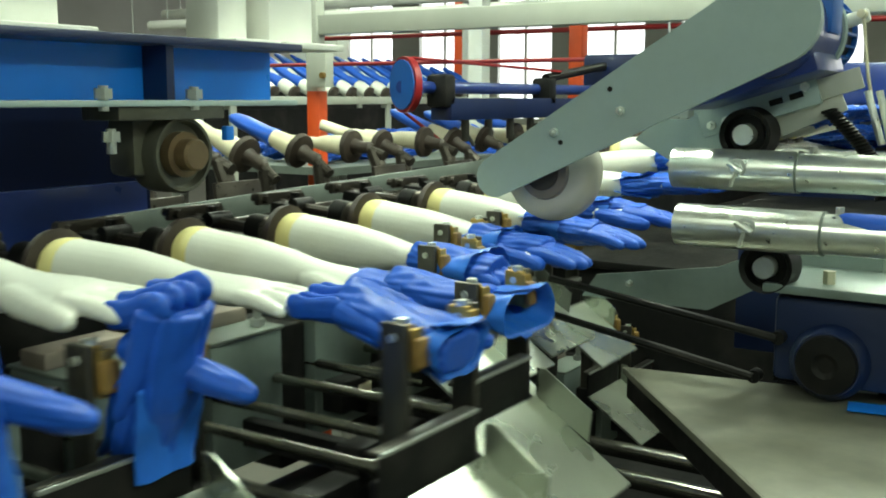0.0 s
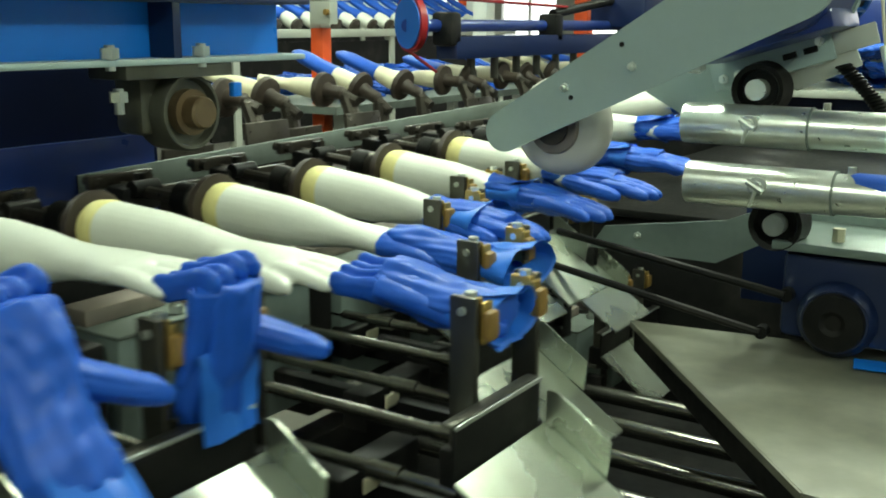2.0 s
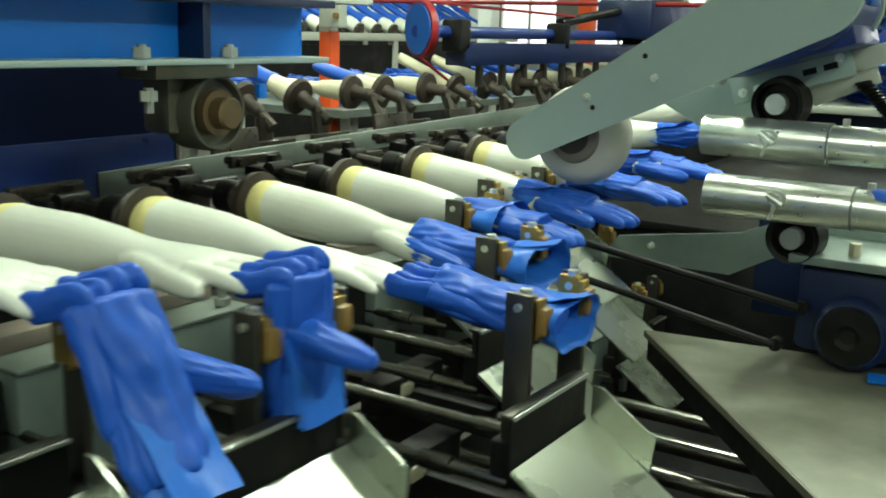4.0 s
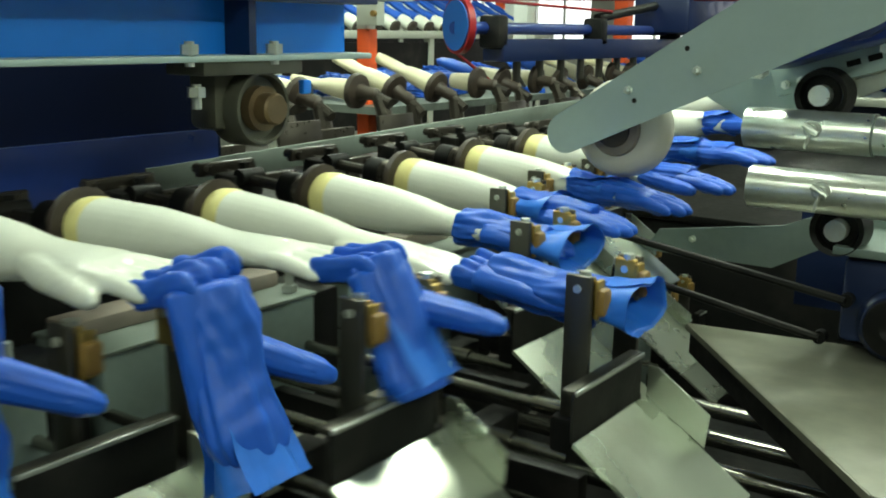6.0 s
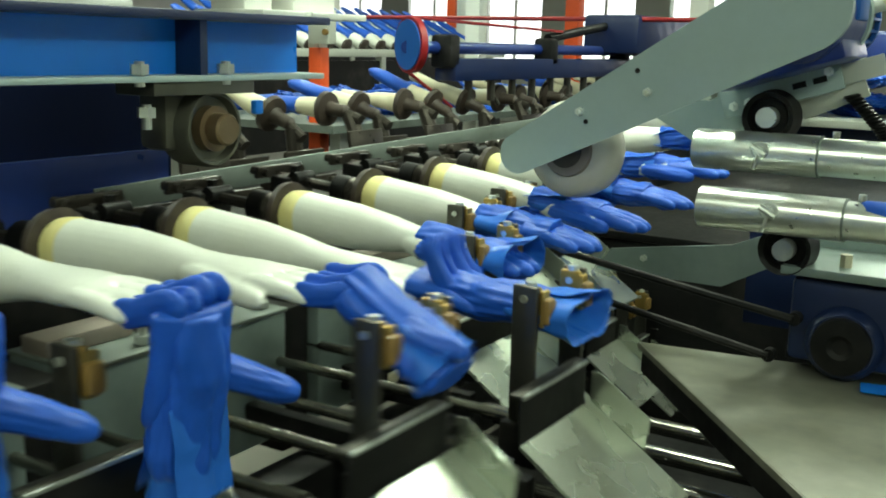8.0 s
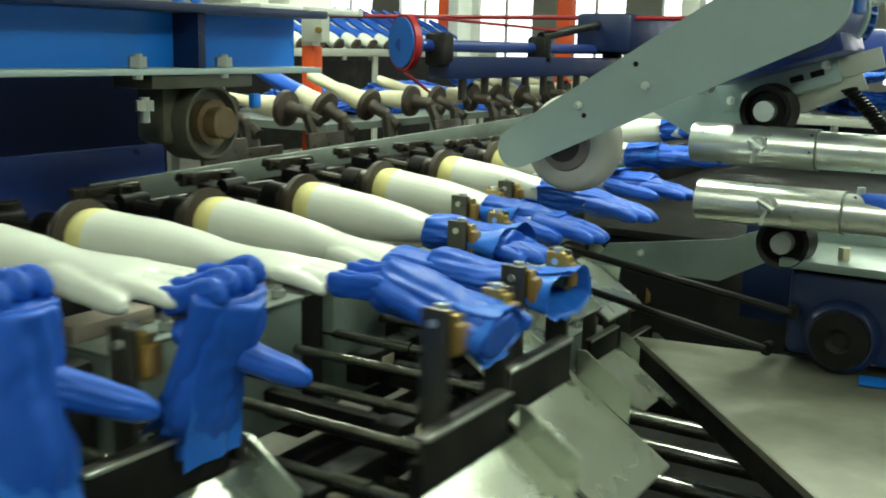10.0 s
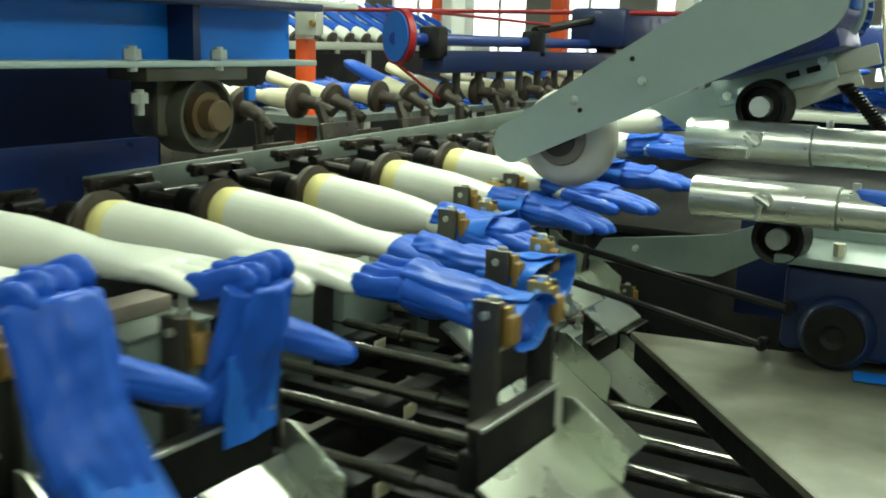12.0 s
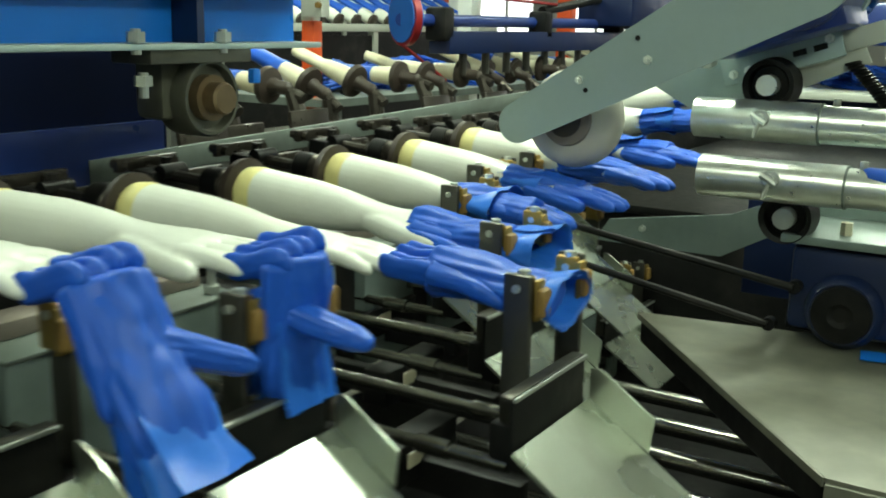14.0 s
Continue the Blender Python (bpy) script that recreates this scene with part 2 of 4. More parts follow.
def former_body(side):
    bm = B()
    prof = ((0.0, 0.031, 0.031), (0.012, 0.031, 0.031), (0.03, 0.0285, 0.0285), (0.07, 0.0275, 0.0275), (0.13, 0.026, 0.026), (0.19, 0.0235, 0.0225), (0.23, 0.0225, 0.019),
            (0.255, 0.024, 0.0165), (0.285, 0.032, 0.0155), (0.315, 0.038, 0.0145), (0.34, 0.0385, 0.012), (0.352, 0.034, 0.009))
    loft(bm, [(x, 0, 0, a * (1.14 if x < 0.02 else 1.34 if x < 0.15 else 1.25 if x < 0.2 else 1.16 if x < 0.26 else 0.98), b * (1.14 if x < 0.02 else 1.34 if x < 0.15 else 1.25 if x < 0.2 else 1.1)) for x, a, b in prof], 24)
    m = Matrix.Translation((0.345, 0, 0))
    for y0, ln, r, sp in FINGERS:
        finger(bm, y0 * side, ln, r, sp * side, 1.06, m)
    thumb = pose(0.262, -0.024 * side, -0.006, 0, 4, -13 * side)
    loft(bm, [(x, 0, 0, r * 0.92, r) for x, r in ((-0.03, 0.013), (0.0, 0.0165), (0.03, 0.0155), (0.06, 0.0135), (0.085, 0.0125), (0.10, 0.0105), (0.11, 0.007), (0.114, 0.002))], 12, thumb)
    return fused("body", bm, CERAMIC, 0.0028)


def spring(bm, x0, x1, r, turns, wire):
    n = turns * 10
    pts = [Vector((x0 + (x1 - x0) * i / n, r * math.cos(2 * math.pi * i / 10), r * math.sin(2 * math.pi * i / 10))) for i in range(n + 1)]
    rows = []
    for i, p in enumerate(pts):
        out = Vector((0, p.y, p.z)).normalized()
        rows.append([bm.verts.new(p + out * wire * math.cos(a) + Vector((1, 0, 0)) * wire * math.sin(a)) for a in (0, 1.57, 3.14, 4.71)])
    for p, q in zip(rows, rows[1:]):
        for i in range(4):
            bm.faces.new((p[i], p[(i + 1) % 4], q[(i + 1) % 4], q[i]))
    return bm


def make_former(side):
    t = thing("glove_former", "off-white glazed ceramic glove former on a dark sprung holder", "glove former", "formers on the chain")
    ob = new("body", former_body(side))
    ob.parent = t
    part("bead_band", loft(B(), [(-0.004, 0, 0, 0.034, 0.034), (0.0, 0, 0, 0.0365, 0.0365), (0.013, 0, 0, 0.0385, 0.0385), (0.024, 0, 0, 0.0392, 0.0392), (0.034, 0, 0, 0.036, 0.036)], 24), YELLOW, t, "yellowed band at the base")
    part("flange", loft(B(), [(-0.020, 0, 0, 0.03, 0.03), (-0.018, 0, 0, 0.047, 0.047), (-0.006, 0, 0, 0.049, 0.049), (-0.003, 0, 0, 0.038, 0.038)], 22), RUBBER, t, "dark brown rubber flange")
    part("collar", loft(B(), [(-0.085, 0, 0, 0.022, 0.022), (-0.08, 0, 0, 0.027, 0.027), (-0.05, 0, 0, 0.027, 0.027), (-0.045, 0, 0, 0.02, 0.02), (-0.02, 0, 0, 0.02, 0.02)], 16), BLACK, t)
    part("spring", spring(B(), -0.05, -0.02, 0.024, 5, 0.0022), CHAIN, t)
    part("spindle", rod(B(), (-0.23, 0, 0), (-0.08, 0, 0), 0.010, 10), CHAIN, t)
    bm = box(B(), (-0.19, 0, -0.012), (0.045, 0.075, 0.04), bev=0.006)
    rod(bm, (-0.165, -0.025, 0.006), (-0.165, 0.025, 0.006), 0.013, 12)
    rod(bm, (-0.20, 0.02, 0.0), (-0.20, 0.02, 0.022), 0.009, 6)
    part("chain_block", bm, BLACK, t)
    for z, off in ((0.012, 0.0), (-0.02, 0.108)):
        bm = box(B(), (-0.222, off, z), (0.012, 0.125, 0.022), bev=0.003)
        for dy in (-0.045, 0.045):
            rod(bm, (-0.245, off + dy, z), (-0.205, off + dy, z), 0.009, 8)
        part("chain_link", bm, CHAIN, t)
    return t


def wrinkle(bm, amt, seed, fine=1.0):
    """Long twisting folds with a few soft creases across them."""
    for v in bm.verts:
        p = v.co
        a = math.atan2(p.z * 2, p.y)
        twist = 2.2 * noise.noise(Vector((p.x * 14, seed, 0.5)))
        fold = math.sin(4 * a + twist + seed) * (0.55 + 0.5 * noise.noise(Vector((p.x * 18, a * 0.8, seed))))
        fold += 0.5 * math.sin(9 * a - 2 * twist + 25 * p.x) + 0.35 * math.sin(15 * a + 3 * twist)
        crease = noise.noise(Vector((p.x * 60 + 14 * p.y, p.y * 30, p.z * 30 + seed)))
        r = Vector((0, p.y, p.z))
        if r.length > 1e-5:
            v.co += r.normalized() * (fold * 0.7 + crease * 0.6 * fine - 0.05) * amt
    return bm


def make_glove(side, seed):
    t = thing("disposable_glove", "thin wrinkled blue nitrile glove on a former", "glove", "gloves on the formers")
    bm = B()
    for i, (y0, ln, r, sp) in enumerate(FINGERS):
        loft(bm, [(x, y0 * 0.92 * side, dz - 0.003 * (i % 2), q * 0.74, q * 1.35) for x, q, dz in ((-0.026, 0.003, 0.002), (-0.023, 0.0075, 0.002), (-0.016, 0.0108, 0.001), (-0.004, 0.0114, 0), (0.012, 0.0104, 0), (0.026, 0.0096, -0.001), (0.038, 0.0106, -0.003), (0.047, 0.0104, -0.004), (0.052, 0.007, -0.004), (0.054, 0.003, -0.004))], 12, jitter=0.06, seed=seed + i)
    loft(bm, [(-0.018, 0, 0, 0.020, 0.004), (-0.010, 0, 0, 0.028, 0.006), (0.010, 0, 0, 0.028, 0.005), (0.028, 0, 0, 0.022, 0.003)], 20)
    linked("finger_section", fused("finger_section", bm, NITRILE, 0.0024, lambda m: wrinkle(m, 0.0009, seed)), t)
    bm = B()
    for i, (y0, ln, r, sp) in enumerate(FINGERS):
        finger(bm, y0 * side, ln + 0.008, r, sp * side, 1.30, None, seed + i, 0.06)
    loft(bm, [(-0.036, 0, 0, 0.034, 0.015), (-0.032, 0, 0, 0.0415, 0.0205), (-0.012, 0, 0, 0.0420, 0.0190), (0.008, 0, 0, 0.0400, 0.0160), (0.018, 0, 0, 0.036, 0.0125)], 22)
    linked("fingertip_section", fused("fingertip_section", bm, NITRILE, 0.0024, lambda m: wrinkle(m, 0.0007, seed + 1)), t)
    bm = B()
    n = 15
    rings = []
    for i in range(n):
        u = i / (n - 1)
        w = 0.0365 + 0.006 * max(0.0, (u - 0.35) / 0.65) ** 0.8 - 0.002 * math.sin(math.pi * u)
        w *= 0.78 if i in (0, n - 1) else 0.9 if i in (1, n - 2) else 1.0
        rings.append((-0.070 + 0.142 * u, 0.003 * math.sin(7 * u + seed), 0.002 * math.sin(9 * u + seed), w, 0.0280 - 0.0065 * u))
    loft(bm, rings, 28)
    linked("palm_section", fused("palm_section", bm, NITRILE, 0.0026, lambda m: wrinkle(m, 0.0030, seed + 3)), t)
    bm = loft(B(), [(x, 0, 0, r, r * 0.85) for x, r in ((-0.012, 0.006), (-0.008, 0.013), (0.004, 0.0185), (0.03, 0.0195), (0.06, 0.0175), (0.085, 0.0162), (0.102, 0.0145), (0.114, 0.0100), (0.118, 0.004))], 16)
    linked("thumb_section", fused("thumb_section", bm, NITRILE, 0.0026, lambda m: wrinkle(m, 0.0014, seed + 5)), t)
    for name, sg in (("near_cuff", -1), ("far_cuff", 1)):
        part(name, half_cuff(sg, seed + 9), NITLIGHT, t, "stretched lighter blue cuff half", smooth=80)
    return t


def half_cuff(sg, seed):
    """One side of the rolled-open cuff, a C-shaped skin with flaps that slide over those of the other side."""
    bm, rows = B(), []
    nx, na = 18, 26
    for skin in (0, 1):
        grid = []
        for i in range(nx):
            u = i / (nx - 1)
            x = -0.045 + 0.085 * u
            flare = max(0.0, u - 0.55) ** 1.5
            ry = 0.0335 - 0.011 * max(0.0, 1 - 2.4 * u) + 0.012 * flare - 0.0006 * skin
            rz = 0.0185 - 0.008 * max(0.0, 1 - 2.4 * u) + 0.030 * flare + 0.0012 * sg - 0.0006 * skin
            row = []
            for j in range(na):
                v = -1 + 2 * j / (na - 1)
                if abs(v) > 0.62:
                    w = (abs(v) - 0.62) / 0.38
                    y, z = -sg * 0.034 * w, math.copysign(rz, v)
                else:
                    a = v / 0.62 * math.pi / 2
                    y, z = sg * ry * math.cos(a), rz * math.sin(a)
                f = noise.noise(Vector((x * 22, v * 4.2, seed))) * 0.6 + 0.4 * math.sin(9 * v + seed + 30 * x) + 0.5 * noise.noise(Vector((x * 45, v * 9, seed + 4)))
                k = 1 + f * (0.10 + 0.24 * flare)
                row.append(bm.verts.new((x + 0.004 * flare * math.sin(6 * v + seed), y * k, z * k)))
            grid.append(row)
        rows.append(grid)
    for skin, grid in enumerate(rows):
        for p, q in zip(grid, grid[1:]):
            for j in range(na - 1):
                f = (p[j], p[j + 1], q[j + 1], q[j])
                bm.faces.new(f if skin == 0 else f[::-1])
    a, b = rows
    for j in range(na - 1):
        bm.faces.new((a[0][j], b[0][j], b[0][j + 1], a[0][j + 1]))
        bm.faces.new((a[-1][j], a[-1][j + 1], b[-1][j + 1], b[-1][j]))
    for i in range(nx - 1):
        bm.faces.new((a[i][0], a[i + 1][0], b[i + 1][0], b[i][0]))
        bm.faces.new((a[i][-1], b[i][-1], b[i + 1][-1], a[i + 1][-1]))
    return bm


def make_carriage():
    t = thing("stripping_carriage", "grey-green steel carriage with rods, brass jaws and a bright chute sheet", "machine carriage", "carriages under the formers")
    part("body", box(B(), (-1.01, 0.004, 0.988), (0.13, 0.142, 0.186), bev=0.004), BOXMAT, t, "grey-green painted steel box")
    part("lid", box(B(), (-1.01, 0.004, 1.084), (0.136, 0.146, 0.006), bev=0.002), DULLGREY, t, "worn folded lid edge")
    part("top_strip", box(B(), (-1.03, 0.0, 1.098), (0.05, 0.13, 0.022), bev=0.003), OLDRUB, t, "brown rubber strip on the lid")
    bm = rod(B(), (-0.965, 0.045, 1.084), (-0.965, 0.045, 1.122), 0.006, 8)
    rod(bm, (-0.965, 0.045, 1.089), (-0.965, 0.045, 1.099), 0.011, 6)
    part("bolt", bm, STEEL, t)
    part("spacer", box(B(), (-1.01, 0.108, 0.97), (0.11, 0.06, 0.22), bev=0.004), BLACK, t)
    s = part("slide", box(B(), (0.002, 0.0, 1.03), (0.05, 0.13, 0.05), bev=0.005), BLACK, t)
    for dy in (-0.060, 0.060):
        bm = rod(B(), (-0.50, dy, 1.01), (0.0, dy, 1.01), 0.0075, 12)
        rod(bm, (-0.11, dy, 1.01), (-0.07, dy, 1.01), 0.0105, 12)
        part("guide_rod", bm, RODSTEEL, s, "bright oiled guide rod")
    part("underbar", box(B(), (-0.26, 0.0, 0.945), (0.50, 0.022, 0.04), bev=0.003), BLACK, s)
    part("cross_block", box(B(), (-0.16, 0.0, 0.965), (0.04, 0.15, 0.05), bev=0.004), BLACK, s)
    part("name_tag", box(B(), (-0.1385, -0.02, 0.97), (0.003, 0.03, 0.018), bev=0.001), OLDCER, s, "small cream tag")
    for dy, sg in ((-0.045, 1), (0.062, -1)):
        post = part("post", box(B(), (0.0, dy - 0.008 * sg, 1.11), (0.030, 0.008, 0.20), bev=0.002), POLISHED, s, "dark worn steel post")
        bm = box(B(), (0.0, dy + 0.002 * sg, 1.186), (0.026, 0.010, 0.044), bev=0.003)
        box(bm, (0.017, dy + 0.004 * sg, 1.184), (0.006, 0.016, 0.042), bev=0.002)
        part("jaw", bm, BRASS, s, "brass gripping jaw")
        bm = rod(B(), (0.0, dy - 0.015 * sg, 1.196), (0.0, dy + 0.008 * sg, 1.196), 0.0045, 8)
        rod(bm, (0.002, dy, 1.205), (0.002, dy, 1.213), 0.0065, 10)
        part("bolt", bm, TUBE, s, "bright jaw bolt")
        part("pad", box(B(), (0.022, dy + 0.004 * sg, 1.182), (0.012, 0.020, 0.030), bev=0.005), AMBER, s, "amber rubber pad")
    part("face_bar", box(B(), (0.036, -0.048, 1.084), (0.004, 0.160, 0.050), bev=0.001), BLACK, s)
    part("angle_bar", box(B(), (0.030, -0.048, 1.111), (0.014, 0.160, 0.004), bev=0.001), POLISHED, s, "worn top leg of a steel angle")
    # thin strip, lighter than the rest of the angle
    part("bright_edge", box(B(), (0.0395, -0.048, 1.1105), (0.003, 0.160, 0.0045), bev=0.001), STEEL, s, "bright strip along the edge of the angle")
    bm = B()
    prism(bm, ((0.038, 1.056), (0.040, 1.060), (0.078, 1.034), (0.165, 0.975), (0.163, 0.971), (0.076, 1.030)), -0.130, 0.044)
    part("chute_sheet", bm, SHEET, s, "bent bright stainless sheet", smooth=10)
    bm = B()
    prism(bm, ((0.040, 1.058), (0.040, 1.094), (0.052, 1.094), (0.114, 1.052), (0.110, 1.014)), 0.0445, 0.0465)
    part("side_cheek", bm, SHEET, s, "raised bright side of the chute")
    return t


models = {}
for i, k in enumerate(SLOTS):
    side = -1 if k % 2 == 0 else 1
    if i < 2:
        f, c = make_former(side), (make_carriage() if i == 0 else copy_thing(CARRIAGES[0][0], Matrix()))
        models[side] = f
    else:
        f, c = copy_thing(models[side], Matrix()), copy_thing(CARRIAGES[0][0], Matrix())
    FORMERS.append((f, k))
    CARRIAGES.append((c, k))
    if i < 6:
        g = make_glove(side, i * 11)
    else:
        g = copy_thing(GLOVES[i % 6][0], Matrix())
    GLOVES.append((g, k))

# ---- far return line ----
FAR_X, FAR_PITCH, FAR_SPEED = -2.0, 0.2165, 0.29


def make_far_former(gloved):
    t = thing("glove_former", "yellowed ceramic former in a dark holder" + (" with blue glove" if gloved else ""), "glove former", "formers on the return chain")
    bm = B()
    tilt = pose(0, 0, 0.0, 0, 180 + 12, 0)
    prof = ((0.0, 0.034), (0.03, 0.032), (0.07, 0.029), (0.10, 0.026), (0.13, 0.027), (0.17, 0.034), (0.20, 0.036), (0.235, 0.028), (0.25, 0.012))
    loft(bm, [(x, 0, 0, r, r if x < 0.12 else 0.018) for x, r in prof], 16, tilt)
    part("body", bm, OLDCER, t, smooth=60)
    part("flange", loft(B(), [(-0.03, 0, 0, 0.03, 0.03), (-0.024, 0, 0, 0.052, 0.052), (-0.008, 0, 0, 0.055, 0.055), (-0.002, 0, 0, 0.036, 0.036)], 18, tilt), RUBBER, t)
    bm = loft(B(), [(-0.10, 0, 0, 0.012, 0.012), (-0.09, 0, 0, 0.02, 0.02), (-0.05, 0, 0, 0.02, 0.02), (-0.02, 0, 0, 0.03, 0.03)], 12, tilt)
    part("collar", bm, RUBBER, t)
    bm = rod(B(), (0.08, 0, -0.02), (0.14, 0, -0.05), 0.016, 10)
    rod(bm, (0.10, 0.0, -0.03), (0.13, 0.0, -0.14), 0.024, 10)
    part("elbow", bm, CHAIN, t)
    part("link_plate", box(B(), (0.15, 0.0, -0.13), (0.014, 0.165, 0.10), bev=0.004), CHAIN, t)
    if gloved:
        bm = loft(B(), [(x, 0, 0, r, rz) for x, r, rz in ((0.09, 0.031, 0.03), (0.12, 0.031, 0.024), (0.18, 0.039, 0.022), (0.22, 0.038, 0.022), (0.26, 0.03, 0.016), (0.28, 0.012, 0.006))], 18, tilt, jitter=0.15, seed=4)
        part("glove", bm, NITRILE, t, "blue nitrile glove", smooth=70)
    return t


far_models = [make_far_former(False), make_far_former(True)]
for i in range(46):
    gl = 1 if i % 7 in (2, 3, 5) else 0
    f = far_models[gl] if (i in (0, 2)) else copy_thing(far_models[gl], Matrix())
    FAR_FORMERS.append((f, i))


def background_rows():
    """Racks of gloved formers further into the hall."""
    t0 = None
    for row, (x, z, y0) in enumerate(((-4.2, 1.45, 4.3), (-5.3, 1.56, 5.4))):
        for i in range(16):
            m = pose(x, y0 + 0.19 * i, z, 0, 0, 0)
            if t0 is None:
                t0 = thing("glove_former", "far ceramic former with a blue glove pointing up", "glove former", "formers on the far racks", at=m)
                part("body", loft(B(), [(x2, 0, 0, r, r) for x2, r in ((0, 0.04), (0.05, 0.045), (0.12, 0.036), (0.25, 0.03))], 14, pose(0, 0, 0, 0, 180 + 28, 0)), CERAMIC, t0)
                part("glove", loft(B(), [(x2, 0, 0, r, rz) for x2, r, rz in ((0.10, 0.045, 0.04), (0.2, 0.045, 0.03), (0.3, 0.05, 0.025), (0.42, 0.03, 0.015))], 14, pose(0, 0, 0, 0, 180 + 28, 0), jitter=0.2), NITRILE, t0, smooth=70)
                part("flange", loft(B(), [(-0.04, 0, 0, 0.02, 0.02), (-0.02, 0, 0, 0.045, 0.045), (0, 0, 0, 0.04, 0.04)], 12, pose(0, 0, 0, 0, 180 + 28, 0)), RUBBER, t0)
            else:
                copy_thing(t0, m)
        r = thing("conveyor_rail", "pale painted steel conveyor rail on legs", "rail", "far conveyor rails")
        part("rail", box(B(), (x + 0.03, y0 + 1.5, z - 0.055), (0.07, 3.4, 0.05), bev=0.004), GREYBEAM, r)
        part("skirt", box(B(), (x + 0.03, y0 + 1.5, z - 0.38), (0.02, 3.4, 0.55)), BLACK, r, "black machine skirt")
        for dy in (0.0, 1.5, 3.0):
            part("leg", box(B(), (x + 0.03, y0 + dy, (z - 0.08) / 2), (0.05, 0.05, z - 0.08)), GREYBEAM, r)


background_rows()


# ---- blue frame with bearing ----
def blue_beam():
    t = thing("steel_beam", "bright blue painted steel I-beam with a welded stiffener", "beam")
    part("web", box(B(), (-1.135, -0.35, 1.451), (0.012, 3.36, 0.077)), BLUE, t)
    part("bottom_flange", box(B(), (-1.135, -0.35, 1.408), (0.115, 3.38, 0.009), bev=0.002), GUARD, t, "grey-edged bottom flange")
    # navy instead of blue: the flange's shaded underside put into its colour
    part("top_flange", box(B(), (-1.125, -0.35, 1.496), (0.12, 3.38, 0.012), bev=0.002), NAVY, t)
    # stiffeners are navy, darker than the web
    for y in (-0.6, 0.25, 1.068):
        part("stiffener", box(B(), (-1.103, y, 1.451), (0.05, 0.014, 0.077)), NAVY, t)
    p = thing("machine_cabinet", "dark navy painted steel machine side behind the chain", "cabinet")
    # upper sheet: the beam's shade is in its near-black colour
    part("sheet", box(B(), (-1.44, -0.41, 1.20), (0.012, 3.48, 0.62)), SHADENAVY, p, "navy recess of the machine side, its shade put into the colour")
    part("lower_sheet", box(B(), (-1.425, -0.41, 1.11), (0.012, 3.44, 0.31)), MOTORBLUE, p, "dark blue painted sheet")
    b = thing("pillow_bearing", "greasy flanged bearing block with a brown shaft end", "bearing")
    part("mount_plate", box(B(), (-1.125, 1.08, 1.395), (0.08, 0.20, 0.022), bev=0.003), CASTIRON, b)
    part("block", box(B(), (-1.16, 1.09, 1.345), (0.06, 0.10, 0.09), bev=0.012), CASTIRON, b)
    ax = Matrix.Translation((-1.12, 1.112, 1.332))
    part("housing", loft(B(), [(-0.04, 0, 0, 0.058, 0.058), (0.012, 0, 0, 0.058, 0.058), (0.018, 0, 0, 0.055, 0.055), (0.018, 0, 0, 0.05, 0.05), (0.004, 0, 0, 0.047, 0.047), (0.002, 0, 0, 0.03, 0.03)], 32, ax), CASTIRON, b)
    part("inner_ring", loft(B(), [(0.0, 0, 0, 0.034, 0.034), (0.02, 0, 0, 0.034, 0.034), (0.02, 0, 0, 0.026, 0.026)], 28, ax), BROWN, b)
    part("shaft", loft(B(), [(-0.03, 0, 0, 0.024, 0.024), (0.042, 0, 0, 0.024, 0.024), (0.046, 0, 0, 0.021, 0.021)], 24, ax), BROWN, b, "worn brown shaft end")
    for y, z in ((0.955, 1.42), (1.118, 1.42), (0.965, 1.362)):
        bm = rod(B(), (-1.085, y, z - 0.006), (-1.085, y, z + 0.008), 0.013, 6)
        rod(bm, (-1.085, y, z - 0.022), (-1.085, y, z + 0.012), 0.007, 10)
        part("bolt", bm, STEEL, b)
    part("blue_cap", box(B(), (-1.09, 1.19, 1.362), (0.012, 0.018, 0.022), bev=0.003), BLUE, b, "bright blue cap")
    r = thing("guide_rail", "grey steel guide rail between the two chains", "rail")
    bm = box(B(), (0, 1.25, 0), (0.008, 2.6, 0.044), bev=0.001)
    part("strip", bm, DULLGREY, r, at=pose(-1.42, 1.19, 1.187, 1.5, 0, 0))
    for i in range(7):
        part("bracket", box(B(), (-1.50, 1.4 + 0.33 * i, 1.13), (0.12, 0.04, 0.12), bev=0.003), CHAIN, r)
    for y, w, x in ((1.50, 0.12, -1.27), (1.35, 0.07, -1.27), (0.90, 0.17, -1.25), (0.2, 0.15, -1.25)):
        c = thing("support_column", "white painted steel column on the blue beam", "column", "white columns")
        part("column", box(B(), (x, y, 1.9), (0.08, w, 0.78), bev=0.004), WHITE, c)
        part("foot", box(B(), (x + 0.02, y, 1.508), (0.16, w + 0.04, 0.012), bev=0.002), WHITE, c)
    pp = thing("duct_pipe", "cream painted pipe above the blue beam", "pipe")
    part("pipe", rod(B(), (-1.5, -1.5, 1.66), (-1.5, 1.3, 1.66), 0.045, 20), OLDCER, pp)
    for y in (0.2, 0.9):
        part("clamp", box(B(), (-1.37, y, 1.66), (0.18, 0.04, 0.03)), STEEL, pp)


blue_beam()


# ---- drive arm, motor, brackets, tubes ----
def arc(cx, cz, r, a0, a1, n=10):
    return [(cx + r * math.cos(radians(a0 + (a1 - a0) * i / n)), cz + r * math.sin(radians(a0 + (a1 - a0) * i / n))) for i in range(n + 1)]


def screw(parent, x, y, z, r=0.007):
    bm = rod(B(), (x, y, z), (x, y - 0.014, z), r * 0.5, 8)
    rod(bm, (x, y, z), (x, y - 0.006, z), r, 6)
    part("screw", bm, TUBE, parent, "bright zinc screw")


